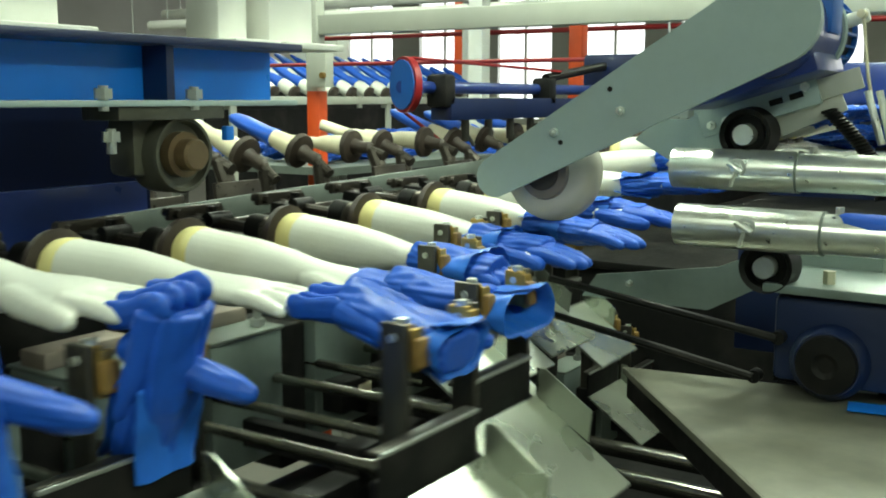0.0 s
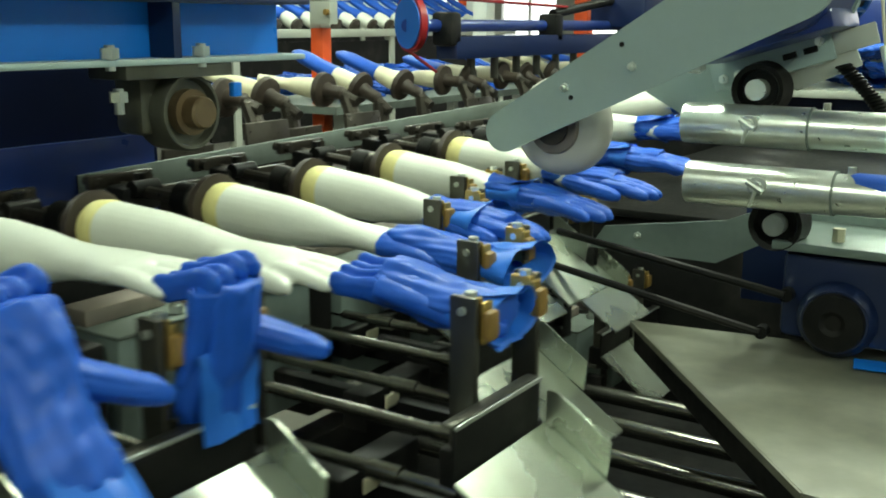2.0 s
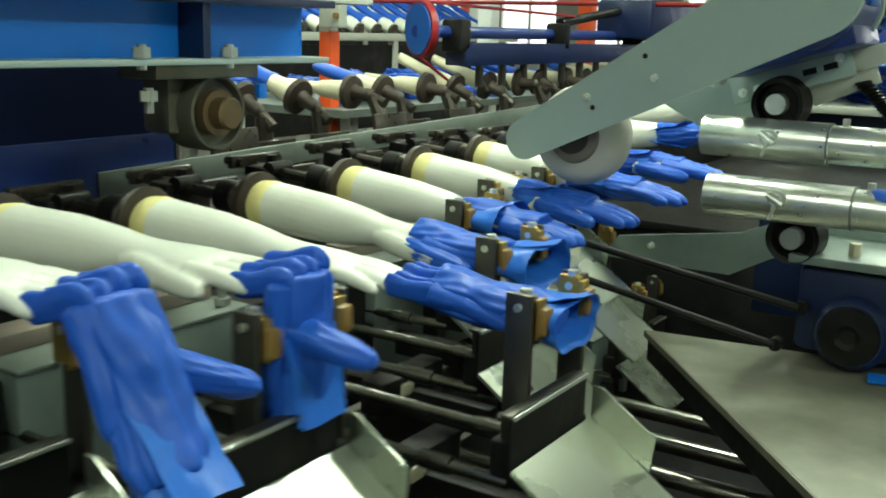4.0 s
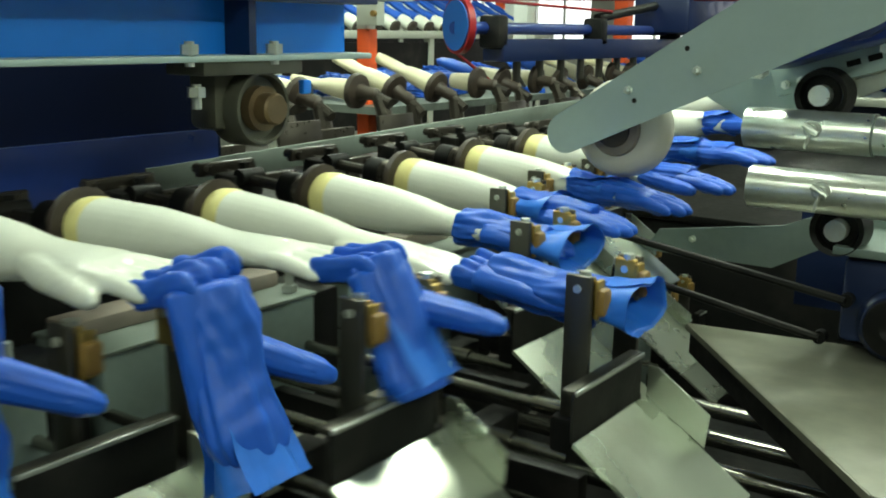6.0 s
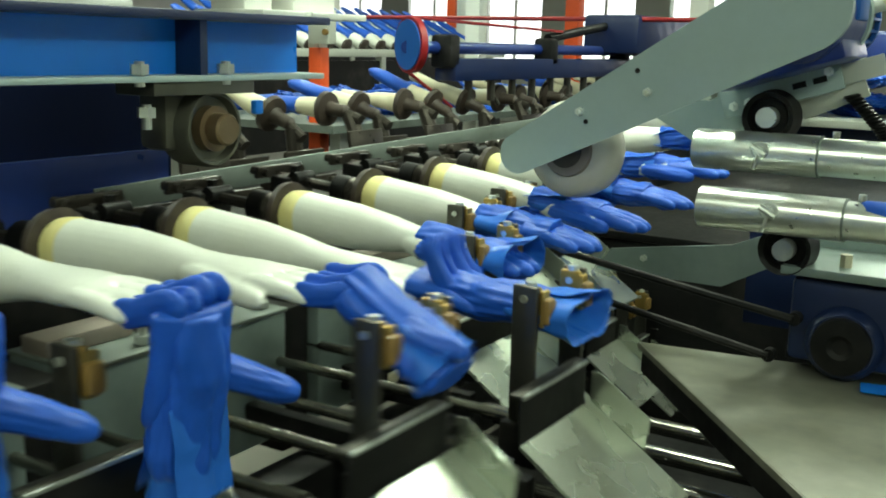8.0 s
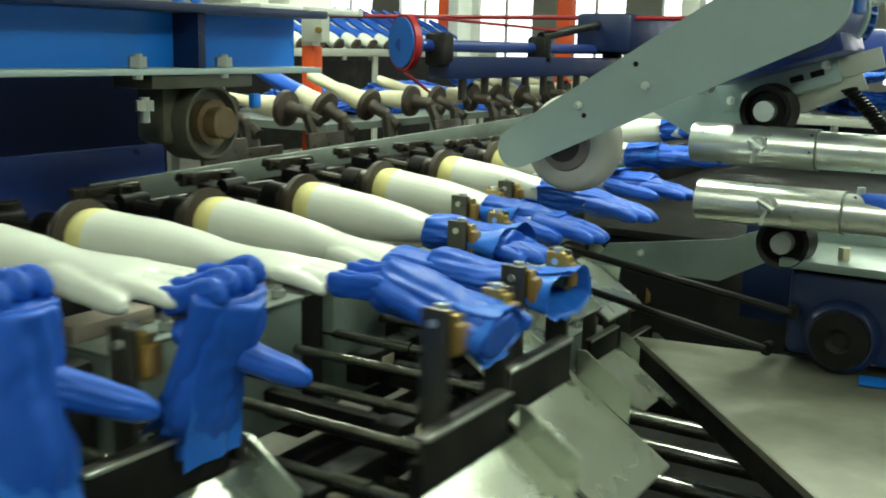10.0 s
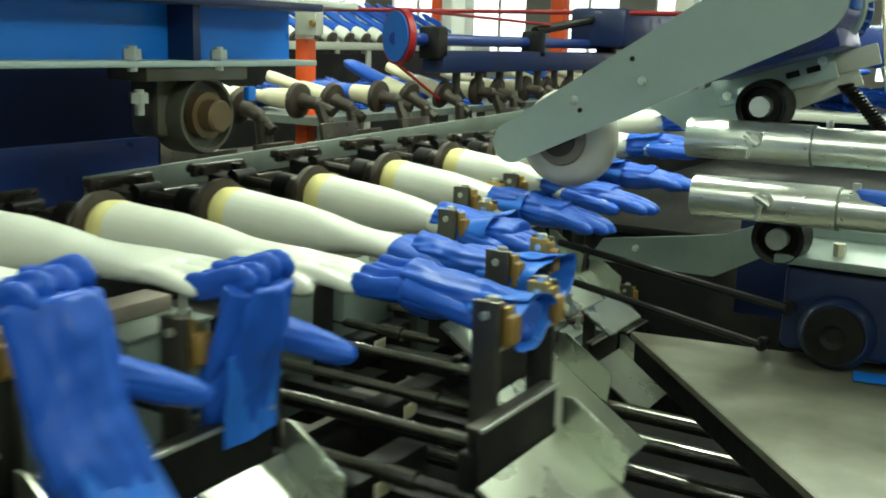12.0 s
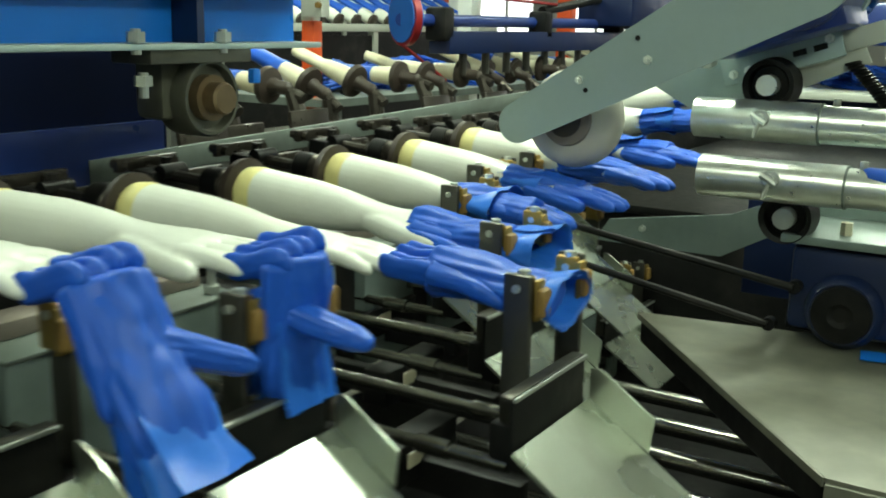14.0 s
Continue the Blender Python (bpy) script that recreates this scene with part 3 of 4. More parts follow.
def drive_arm():
    t = thing("belt_guard", "grey-green painted sheet-metal belt guard arm", "machine guard")
    small, large = (-0.817, 1.284, 0.034), (-0.365, 1.53, 0.068)
    out = arc(*small, 120, 299, 12) + arc(*large, 299, 480, 16)
    part("cover", prism(B(), out, 1.538, 1.542), GUARD, t, smooth=30)
    inn = arc(small[0], small[1], 0.030, 120, 299, 12) + arc(large[0], large[1], 0.064, 299, 480, 16)
    part("skirt", prism(B(), inn, 1.543, 1.575), GUARD, t, smooth=30)
    for x, z in ((-0.590, 1.398), (-0.704, 1.362)):
        screw(t, x, 1.538, z)
    for x, z in ((-0.609, 1.431), (-0.693, 1.346)):
        part("hole", rod(B(), (x, 1.5375, z), (x, 1.5365, z), 0.0042, 12), BLACK, t, "dark empty screw hole")
    w = thing("rubber_roller", "pale rubber roller with a dark hub behind the guard arm", "roller")
    part("tyre", loft(B(), [(x, 0, 0, r, r) for x, r in ((0.006, 0.03), (0.004, 0.045), (0.005, 0.06), (0.009, 0.072), (0.018, 0.081), (0.032, 0.085), (0.055, 0.085), (0.065, 0.07))], 48, pose(-0.748, 1.585, 1.292, 0, 0, 90)), BLURWHEEL, w, smooth=60)
    part("disc", loft(B(), [(-0.004, 0, 0, 0.03, 0.03), (-0.002, 0, 0, 0.044, 0.044), (0.012, 0, 0, 0.05, 0.05)], 32, pose(-0.748, 1.585, 1.292, 0, 0, 90)), OLDRUB, w, "worn brownish disc")
    part("hub", rod(B(), (-0.748, 1.577, 1.292), (-0.748, 1.66, 1.292), 0.03, 24), RUBBER, w)
    m = thing("electric_motor", "blue finned electric motor behind the guard arm", "motor")
    ax = pose(-0.392, 1.6, 1.523, 0, 0, 90)
    part("body", loft(B(), [(0, 0, 0, 0.062, 0.062), (0.01, 0, 0, 0.076, 0.076), (0.165, 0, 0, 0.076, 0.076), (0.17, 0, 0, 0.07, 0.07)], 32, ax), MOTORBLUE, m)
    part("end_ring", loft(B(), [(0.168, 0, 0, 0.080, 0.080), (0.178, 0, 0, 0.082, 0.082), (0.181, 0, 0, 0.078, 0.078)], 32, ax), GUARD, m, "pale rim of the motor flange")
    part("fan_cover", loft(B(), [(0.182, 0, 0, 0.064, 0.064), (0.30, 0, 0, 0.064, 0.064)], 28, ax), BLACK, m)
    for i in range(22):
        a = 2 * math.pi * i / 22
        part("fin", box(B(), (0.242, 0.067 * math.cos(a), 0.067 * math.sin(a)), (0.118, 0.004, 0.010), (math.degrees(a) + 90, 0, 0)), MIDBLUE, m, at=ax)
    for q in (0.184, 0.297):
        part("fan_rim", loft(B(), [(q, 0, 0, 0.072, 0.072), (q + 0.010, 0, 0, 0.072, 0.072), (q + 0.010, 0, 0, 0.062, 0.062), (q, 0, 0, 0.062, 0.062)], 32, ax), MIDBLUE, m)
    part("base", box(B(), (-0.425, 1.72, 1.452), (0.21, 0.18, 0.05), (0, -17, 0), bev=0.006), MOTORBLUE, m)
    part("terminal_box", box(B(), (-0.325, 1.70, 1.545), (0.03, 0.07, 0.06), bev=0.005), MIDBLUE, m)
    b = thing("motor_bracket", "galvanised steel channel bracket with slotted bolts", "bracket")
    ang = (0, -17.5, 0)
    part("top_plate", box(B(), (-0.44, 1.82, 1.430), (0.215, 0.13, 0.006), ang, bev=0.002), GREYBEAM, b)
    part("channel", box(B(), (-0.44, 1.754, 1.402), (0.20, 0.008, 0.046), ang, bev=0.002), GUARD, b)
    part("lower_lip", box(B(), (-0.435, 1.788, 1.380), (0.19, 0.06, 0.005), ang, bev=0.001), GREYBEAM, b)
    for x, z in ((-0.41, 1.412), (-0.378, 1.422)):
        part("slot", box(B(), (x, 1.7495, z), (0.022, 0.002, 0.010), ang), BLACK, b, "dark bolt slot")
    part("gusset", prism(B(), ((-0.655, 1.345), (-0.59, 1.405), (-0.50, 1.395), (-0.44, 1.33), (-0.57, 1.30)), 1.755, 1.765), GUARD, b)
    bm = box(B(), (-0.318, 1.765, 1.440), (0.075, 0.006, 0.034), ang, bev=0.002)
    box(bm, (-0.358, 1.770, 1.393), (0.11, 0.006, 0.034), (0, -24, 0), bev=0.002)
    part("angle_plate", bm, GREYBEAM, b, "pale bent angle plate")
    part("lever", box(B(), (-0.318, 1.80, 1.540), (0.072, 0.012, 0.022), (0, -16, 0), bev=0.004), WHITE, b, "white painted lever")
    bm = rod(B(), (-0.292, 1.79, 1.552), (-0.278, 1.79, 1.45), 0.0028, 8)
    rod(bm, (-0.278, 1.79, 1.45), (-0.255, 1.79, 1.345), 0.0028, 8)
    rod(bm, (-0.292, 1.775, 1.550), (-0.292, 1.805, 1.550), 0.007, 10)
    part("pull_wire", bm, OLDCER, b, "yellowed pull wire")
    bm = rod(B(), (-0.276, 1.78, 1.43), (-0.250, 1.78, 1.345), 0.006, 8)
    rod(bm, (-0.262, 1.80, 1.43), (-0.240, 1.80, 1.345), 0.006, 8)
    part("turnbuckle", bm, TUBE, b, "bright turnbuckle")
    for x, z in ((-0.515, 1.372), (-0.49, 1.380), (-0.365, 1.436)):
        screw(b, x, 1.750, z, 0.008)
    bm = loft(B(), [(0, 0, 0, 0.012, 0.012), (0.03, 0, 0, 0.014, 0.014), (0.04, 0, 0, 0.006, 0.006)], 14, pose(-0.572, 1.70, 1.395, 0, 0, 20))
    part("knob", bm, TUBE, b, "bright round pin")
    be = thing("flange_bearing", "dark greasy flange bearing with a bright shaft end", "bearing", "small bearings")
    bx = pose(-0.447, 1.725, 1.359, 0, 0, 90)
    part("housing", loft(B(), [(0.0, 0, 0, 0.03, 0.03), (-0.012, 0, 0, 0.034, 0.034), (-0.016, 0, 0, 0.042, 0.042), (0.03, 0, 0, 0.046, 0.046)], 28, bx), BLACK, be)
    part("shaft", rod(B(), (-0.447, 1.76, 1.359), (-0.447, 1.70, 1.359), 0.017, 20), TUBE, be, "bright steel shaft end")
    copy_thing(be, pose(0.06, -0.06, -0.205))
    h = thing("cable_conduit", "black corrugated cable conduit", "conduit")
    pts = [Vector((-0.33 + 0.09 * math.sin(u * 1.6), 1.76, 1.40 - 0.14 * u)) for u in [i / 12 for i in range(13)]]
    bm, rows = B(), []
    for i in range(60):
        u = i / 59 * (len(pts) - 1)
        j = min(int(u), len(pts) - 2)
        p = pts[j].lerp(pts[j + 1], u - j)
        r = 0.0135 if i % 2 else 0.0105
        rows.append([bm.verts.new(p + Vector((r * math.cos(a), r * math.sin(a), 0.3 * r * math.cos(a)))) for a in [2 * math.pi * q / 10 for q in range(10)]])
    for p, q in zip(rows, rows[1:]):
        for i in range(10):
            bm.faces.new((p[i], p[(i + 1) % 10], q[(i + 1) % 10], q[i]))
    part("conduit", bm, BLACK, h)
    for y, z, x0, x1, r, lab in ((1.70, 1.302, -0.558, -0.354, 0.0335, "upper"), (1.58, 1.2225, -0.505, -0.285, 0.0325, "lower")):
        tb = thing("air_tube", "bright zinc-plated tube with a bolted sleeve", "tube", "air tubes beside the formers")
        cx = Matrix.Translation((0, y, z))
        part("sleeve", loft(B(), [(x0 + 0.004, 0, 0, r - 0.004, r - 0.004), (x0, 0, 0, r, r), (x1, 0, 0, r, r), (x1, 0, 0, r - 0.002, r - 0.002)], 36, cx), TUBE, tb)
        part("pipe", loft(B(), [(x0 + 0.01, 0, 0, r - 0.003, r - 0.003), (x1 + 0.9, 0, 0, r - 0.003, r - 0.003)], 36, cx), TUBE, tb, "longer inner tube")
        xm = x0 + 0.115
        bm = rod(B(), (xm, y - r - 0.012, z + 0.006), (xm, y - r + 0.003, z + 0.006), 0.009, 8)
        rod(bm, (xm - 0.012, y - r - 0.012, z + 0.014), (xm + 0.012, y - r - 0.012, z + 0.0), 0.005, 8)
        rod(bm, (xm, y - r - 0.01, z), (xm - 0.006, y - r - 0.012, z - 0.024), 0.003, 6)
        part("wing_bolt", bm, TUBE, tb, "bright wing bolt")
        part("washer", loft(B(), [(0, 0, 0, 0.014, 0.014), (0.004, 0, 0, 0.014, 0.014), (0.005, 0, 0, 0.009, 0.009)], 18, pose(xm, y - r + 0.001, z + 0.006, 0, 0, -90)), STEEL, tb)
        part("seam", loft(B(), [(x1 - 0.002, 0, 0, r + 0.0006, r + 0.0006), (x1 + 0.001, 0, 0, r + 0.0006, r + 0.0006)], 36, cx), DULLGREY, tb, "dark seam at the sleeve end")
        bm = rod(B(), (x1 + 0.02, y, z + r - 0.006), (x1 + 0.02, y, z + r + 0.008), 0.006, 8)
        part("nipple", bm, TUBE, tb)
        part("stand", box(B(), (0.35, y, (z - r + 0.95) / 2), (0.04, 0.04, z - r - 0.95)), STEEL, tb)


drive_arm()
bm = loft(B(), [(-0.268, -0.001, 0.024, 0.006, 0.006), (-0.255, -0.004, 0.014, 0.019, 0.019), (-0.22, -0.004, 0.011, 0.0225, 0.0225), (-0.15, -0.003, 0.010, 0.0225, 0.0225)], 24, Matrix.Translation((0, 1.58, 1.2225)))
tagged(part("film_scrap", wrinkle(bm, 0.001, 3), NITRILE, smooth=80), "scrap of blue glove film wrapped on a tube", "scrap")


# ---- table, lower drive, roller bed ----
def lower_side():
    t = thing("steel_table", "worn dull steel sheet table with a folded edge", "table")
    top = ((-0.63, 1.68), (-0.20, 1.15), (0.9, 1.13), (0.9, 1.90), (0.1, 1.80))
    bm = B()
    a = [bm.verts.new((x, y, 0.95)) for x, y in top]
    b = [bm.verts.new((x, y, 0.944)) for x, y in top]
    bm.faces.new(a)
    bm.faces.new(b[::-1])
    for i in range(5):
        j = (i + 1) % 5
        bm.faces.new((a[i], b[i], b[j], a[j]))
    part("tabletop", bm, TABLETOP, t)
    d = Vector((0.43, -0.53, 0)).normalized()
    ang = math.degrees(math.atan2(d.y, d.x))
    part("folded_edge", box(B(), (-0.417, 1.414, 0.9445), (0.68, 0.003, 0.011), (0, 0, ang)), TABLETOP, t)
    # added black strip, stands in for the dark gap below the table edge
    part("apron", box(B(), (-0.410, 1.422, 0.918), (0.66, 0.012, 0.04), (0, 0, ang)), BLACK, t, "black strip added for the dark under the edge")
    part("front_skirt", box(B(), (0.35, 1.137, 0.90), (1.1, 0.006, 0.09), (0, 0, -1), bev=0.001), TABLETOP, t)
    for x, y in ((-0.15, 1.2), (0.8, 1.2), (0.8, 1.8), (-0.1, 1.7)):
        part("leg", box(B(), (x, y, 0.472), (0.04, 0.04, 0.944), bev=0.003), STEEL, t)
    g = tagged(part("paper_tag", box(B(), (-0.22, 1.645, 0.9545), (0.06, 0.05, 0.001), (0, 0, 10)), BLUE), "bright blue scrap of film on the steel table", "scrap")
    m = thing("electric_motor", "dark blue electric motor with a round cover on the table", "motor")
    ax = pose(-0.285, 1.72, 1.012, 0, 0, -90)
    part("body", loft(B(), [(-0.18, 0, 0, 0.06, 0.06), (0.06, 0, 0, 0.06, 0.06), (0.075, 0, 0, 0.05, 0.05)], 32, ax), NAVY, m)
    part("cover", loft(B(), [(0.07, 0, 0, 0.048, 0.048), (0.085, 0, 0, 0.045, 0.045), (0.088, 0, 0, 0.02, 0.02), (0.082, 0, 0, 0.012, 0.012)], 28, ax), BLACK, m)
    part("gearbox", box(B(), (-0.24, 1.78, 1.04), (0.27, 0.22, 0.14), bev=0.012), NAVY, m)
    part("top_plate", box(B(), (-0.22, 1.76, 1.122), (0.34, 0.22, 0.014), bev=0.002), BOXMAT, m)
    for x in (-0.30, -0.2):
        part("bolt", rod(B(), (x, 1.70, 1.125), (x, 1.70, 1.15), 0.01, 6), OLDCER, m)
    for x in (-0.33, 0.0, 0.3):
        part("foot", box(B(), (x * 0.5 - 0.2, 1.80, 0.965), (0.05, 0.12, 0.032), bev=0.003), BLACK, m)
    c = thing("belt_cover", "grey sheet-metal cover under the tubes", "machine guard")
    part("sheet", prism(B(), ((-0.80, 1.03), (-0.77, 1.075), (-0.53, 1.112), (-0.40, 1.17), (-0.25, 1.17), (-0.25, 1.10), (-0.42, 1.10), (-0.545, 1.03)), 1.86, 1.866), BOXMAT, c)
    part("back_sheet", box(B(), (-0.30, 2.05, 1.05), (0.5, 0.006, 0.26), bev=0.001), NAVY, c)
    screw(c, -0.70, 1.86, 1.065)
    part("strut", box(B(), (-0.25, 1.90, 0.86), (0.06, 0.06, 0.60)), STEEL, c)
    for p, q in (((-0.80, 1.72, 1.085), (-0.36, 1.64, 1.045)), ((-0.83, 1.70, 1.03), (-0.40, 1.66, 0.972))):
        s = thing("drive_belt", "thin black drive belt", "belt", "drive belts")
        part("strand", rod(B(), p, q, 0.007, 8), BLACK, s)
        part("pulley", rod(B(), (q[0], q[1], q[2]), (q[0], q[1] + 0.02, q[2]), 0.011, 16), BLACK, s)
    bed = thing("roller_bed", "black steel roller bed under the carriages", "conveyor")
    part("side_rail", box(B(), (-0.95, 0.35, 0.78), (0.05, 3.3, 0.12), bev=0.004), BLACK, bed)
    part("outer_rail", box(B(), (0.02, 0.0, 0.78), (0.05, 2.1, 0.12), bev=0.004), BLACK, bed)
    part("pan", box(B(), (-0.10, 0.35, 0.68), (1.7, 3.3, 0.02)), BLACK, bed)
    for i in range(19):
        part("roller", rod(B(), (-0.93, -0.6 + 0.135 * i, 0.74), (0.0, -0.6 + 0.135 * i, 0.74), 0.016, 14), RODSTEEL, bed, "dark polished roller")
    for x in (-0.95, 0.02):
        for y in (-0.9, 0.9):
            part("leg", box(B(), (x, y, 0.36), (0.05, 0.05, 0.72)), BLACK, bed)
    hs = thing("machine_housing", "dark oily housing under the former chain", "housing")
    part("body", box(B(), (-0.62, 4.2, 0.62), (1.15, 3.6, 0.74), bev=0.01), BLACK, hs)
    part("top", box(B(), (-0.62, 4.2, 1.0), (1.17, 3.62, 0.02), bev=0.003), BLACK, hs)
    for x in (-1.1, -0.15):
        part("foot", box(B(), (x, 3.0, 0.125), (0.08, 0.08, 0.25)), BLACK, hs)
        part("rear_foot", box(B(), (x, 5.5, 0.125), (0.08, 0.08, 0.25)), BLACK, hs)
    fr = thing("chain_frame", "black oiled frame under the former chain", "frame")
    part("side_beam", box(B(), (-1.28, 1.6, 1.02), (0.10, 6.5, 0.20), bev=0.005), BLACK, fr)
    part("back_tray", box(B(), (-1.65, 3.5, 1.075), (0.55, 16.0, 0.03)), BLACK, fr)
    for y in (-0.9, 1.2, 3.4, 4.8):
        part("leg", box(B(), (-1.28, y, 0.46), (0.08, 0.08, 0.92)), BLACK, fr)
        part("rear_leg", box(B(), (-1.9, y, 0.51), (0.06, 0.06, 1.02)), BLACK, fr)


lower_side()


# ---- machines behind the return line ----
def behind():
    p = thing("support_post", "grey and orange painted steel post with a switch box", "post")
    part("upper", box(B(), (-2.64, 3.24, 1.62), (0.055, 0.055, 0.36), bev=0.003), GREYBEAM, p)
    part("lower", box(B(), (-2.61, 3.21, 0.72), (0.06, 0.055, 1.44), bev=0.003), ORANGE, p, "orange painted lower part")
    part("switch_box", box(B(), (-2.56, 3.17, 1.52), (0.10, 0.05, 0.13), bev=0.004), GREYBEAM, p)
    part("switch", rod(B(), (-2.52, 3.145, 1.50), (-2.52, 3.13, 1.50), 0.012, 10), AMBER, p)
    b = tagged(part("cross_beam", box(B(), (-1.2, 3.25, 1.70), (3.4, 0.05, 0.075), bev=0.003), GREYBEAM), "pale painted horizontal steel beam", "beam")
    r = thing("brush_shaft", "blue shaft with a red-rimmed wheel on bearings", "shaft")
    ax = pose(-2.0, 2.93, 1.46, 0, 0, 64)
    part("wheel", loft(B(), [(0.0, 0, 0, 0.03, 0.03), (0.0, 0, 0, 0.085, 0.085), (0.04, 0, 0, 0.085, 0.085), (0.04, 0, 0, 0.03, 0.03)], 32, ax), MIDBLUE, r)
    part("rim", loft(B(), [(0.006, 0, 0, 0.086, 0.086), (0.006, 0, 0, 0.096, 0.096), (0.03, 0, 0, 0.096, 0.096), (0.03, 0, 0, 0.086, 0.086)], 32, ax), RED, r, "red belt on the rim")
    part("shaft", rod(B(), (-2.0, 2.93, 1.452), (-2.0, 6.5, 1.452), 0.022, 14), MOTORBLUE, r)
    part("beam", box(B(), (-1.98, 4.8, 1.375), (0.09, 3.3, 0.08), bev=0.004), NAVY, r)
    for y in (3.15, 3.95, 4.75):
        part("bearing_block", box(B(), (-1.98, y, 1.44), (0.09, 0.07, 0.12), bev=0.015), BLACK, r)
    for i in range(9):
        bm = rod(B(), (-1.97, 3.3 + 0.17 * i, 1.34), (-1.97, 3.3 + 0.17 * i, 1.255), 0.016, 10)
        rod(bm, (-1.97, 3.3 + 0.17 * i, 1.29), (-1.95, 3.33 + 0.17 * i, 1.24), 0.008, 8)
        part("nozzle", bm, POLISHED, r, "bright hanging nozzle")
    for p2, q2 in (((-2.0, 2.95, 1.365), (-1.98, 3.2, 1.24)), ((-2.0, 2.99, 1.552), (-1.98, 4.1, 1.53))):
        part("belt", rod(B(), p2, q2, 0.006, 6), RED, r, "thin red belt")
    d = thing("drive_motor", "dark navy drive motor housing on the far shaft", "motor")
    part("housing", box(B(), (-1.95, 5.0, 1.53), (0.28, 0.9, 0.18), bev=0.02), NAVY, d)
    part("arm", rod(B(), (-2.0, 4.0, 1.50), (-1.98, 4.6, 1.57), 0.02, 10), BLACK, d)
    bl = thing("support_post", "orange painted steel post", "post", "orange posts")
    part("post", box(B(), (-3.1, 6.6, 1.2), (0.10, 0.10, 2.4), bev=0.004), ORANGE, bl)
    copy_thing(bl, pose(-2.6, 2.6, 0))
    for x, y, w in ((-3.3, 5.6, 0.10), (-4.3, 7.2, 0.16), (-5.6, 6.6, 0.16), (-2.5, 7.5, 0.14), (-7.2, 9.0, 0.2)):
        c = tagged(part("column", box(B(), (x, y, 2.5), (w, w, 5.0), bev=0.005), WHITE), "white painted steel column", "column", "hall columns")
    for x, y, z, L, r2, mt, col in ((-4.5, 6.0, 2.0, 4.5, 0.04, WHITE, "white painted"), (-5.2, 7.0, 2.2, 5.0, 0.04, WHITE, "white painted"), (-4.0, 8.5, 2.5, 8.0, 0.04, WHITE, "white painted"), (-3.5, 4.6, 1.60, 4.0, 0.011, RED, "thin red"), (-4.5, 7.5, 1.95, 7.0, 0.02, RED, "thin red")):
        pp = thing("pipe", col + " overhead pipe on hangers", "pipe", "overhead pipes")
        part("run", rod(B(), (x - L / 2, y, z), (x + L / 2, y, z), r2, 14), mt, pp)
        for dx in (-L / 2.2, L / 2.2):
            part("hanger", rod(B(), (x + dx, y, z), (x + dx, y, 5.0), 0.006, 6), STEEL, pp)
    f = thing("machine_cover", "dark blue machine hood in the far aisle", "machine")
    part("hood", box(B(), (-0.6, 5.2, 1.475), (1.2, 1.6, 0.17), bev=0.02), MOTORBLUE, f)
    part("deck", box(B(), (-0.6, 5.2, 1.185), (1.3, 1.7, 0.03), bev=0.003), GREYBEAM, f, "pale painted deck")
    for x in (-1.15, -0.05):
        part("post", box(B(), (x, 5.9, 1.295), (0.05, 0.05, 0.19)), GREYBEAM, f)
    part("base", box(B(), (-0.6, 5.2, 0.585), (1.1, 1.5, 1.17)), NAVY, f)
    me = fused("loose_glove", loft(B(), [(-0.12, 0, 0, 0.04, 0.012), (-0.05, 0, 0, 0.045, 0.016), (0.03, 0, 0, 0.05, 0.018), (0.09, 0, 0, 0.04, 0.014), (0.13, 0, 0, 0.015, 0.008)], 20), NITRILE, 0.006, lambda m: wrinkle(m, 0.01, 5))
    rnd = random.Random(5)
    for i in range(60):
        ob = new("loose_glove", me)
        ob.matrix_basis = pose(-2.95 + rnd.uniform(-0.38, 0.38), 3.3 + rnd.uniform(0, 2.0), 1.165 + 0.02 * (i % 4), rnd.uniform(-20, 20), rnd.uniform(-15, 15), rnd.uniform(0, 360))
        tagged(ob, "crumpled loose blue glove on a tray", "glove", "loose gloves on the tray")
    for i in range(36):
        ob = new("loose_glove", me)
        ob.matrix_basis = pose(-0.6 + rnd.uniform(-0.55, 0.55), 4.55 + rnd.uniform(0, 0.6), 1.215 + 0.022 * (i % 4), rnd.uniform(-20, 20), rnd.uniform(-15, 15), rnd.uniform(0, 360))
        tagged(ob, "crumpled loose blue glove on a machine deck", "glove", "loose gloves on the deck")
    tray = thing("tray_table", "steel tray table under loose gloves", "table")
    part("tray", box(B(), (-2.95, 4.3, 1.13), (1.0, 2.4, 0.03)), DULLGREY, tray)
    for x in (-3.4, -2.5):
        for y in (3.2, 5.4):
            part("leg", box(B(), (x, y, 0.56), (0.05, 0.05, 1.12)), STEEL, tray)


behind()


# ---- movement ----
def slot_y(k, t):
    return Y_END + SPEED * (14.0 - t) + PITCH * k


def interp(knots, s):
    """Values at s from knots in falling s."""
    if s >= knots[0][0]:
        return knots[0][1:]
    for (s0, *a), (s1, *b) in zip(knots, knots[1:]):
        if s >= s1:
            u = (s0 - s) / (s0 - s1)
            return [p + (q - p) * u for p, q in zip(a, b)]
    return knots[-1][1:]


def times_for(k, knots):
    ts = {0.0, 14.0}
    for s, *_ in knots:
        t = 14.0 - (s - Y_END - PITCH * k) / SPEED
        if 0.05 < t < 13.95:
            ts.add(round(t * 30) / 30)
    return sorted(ts)


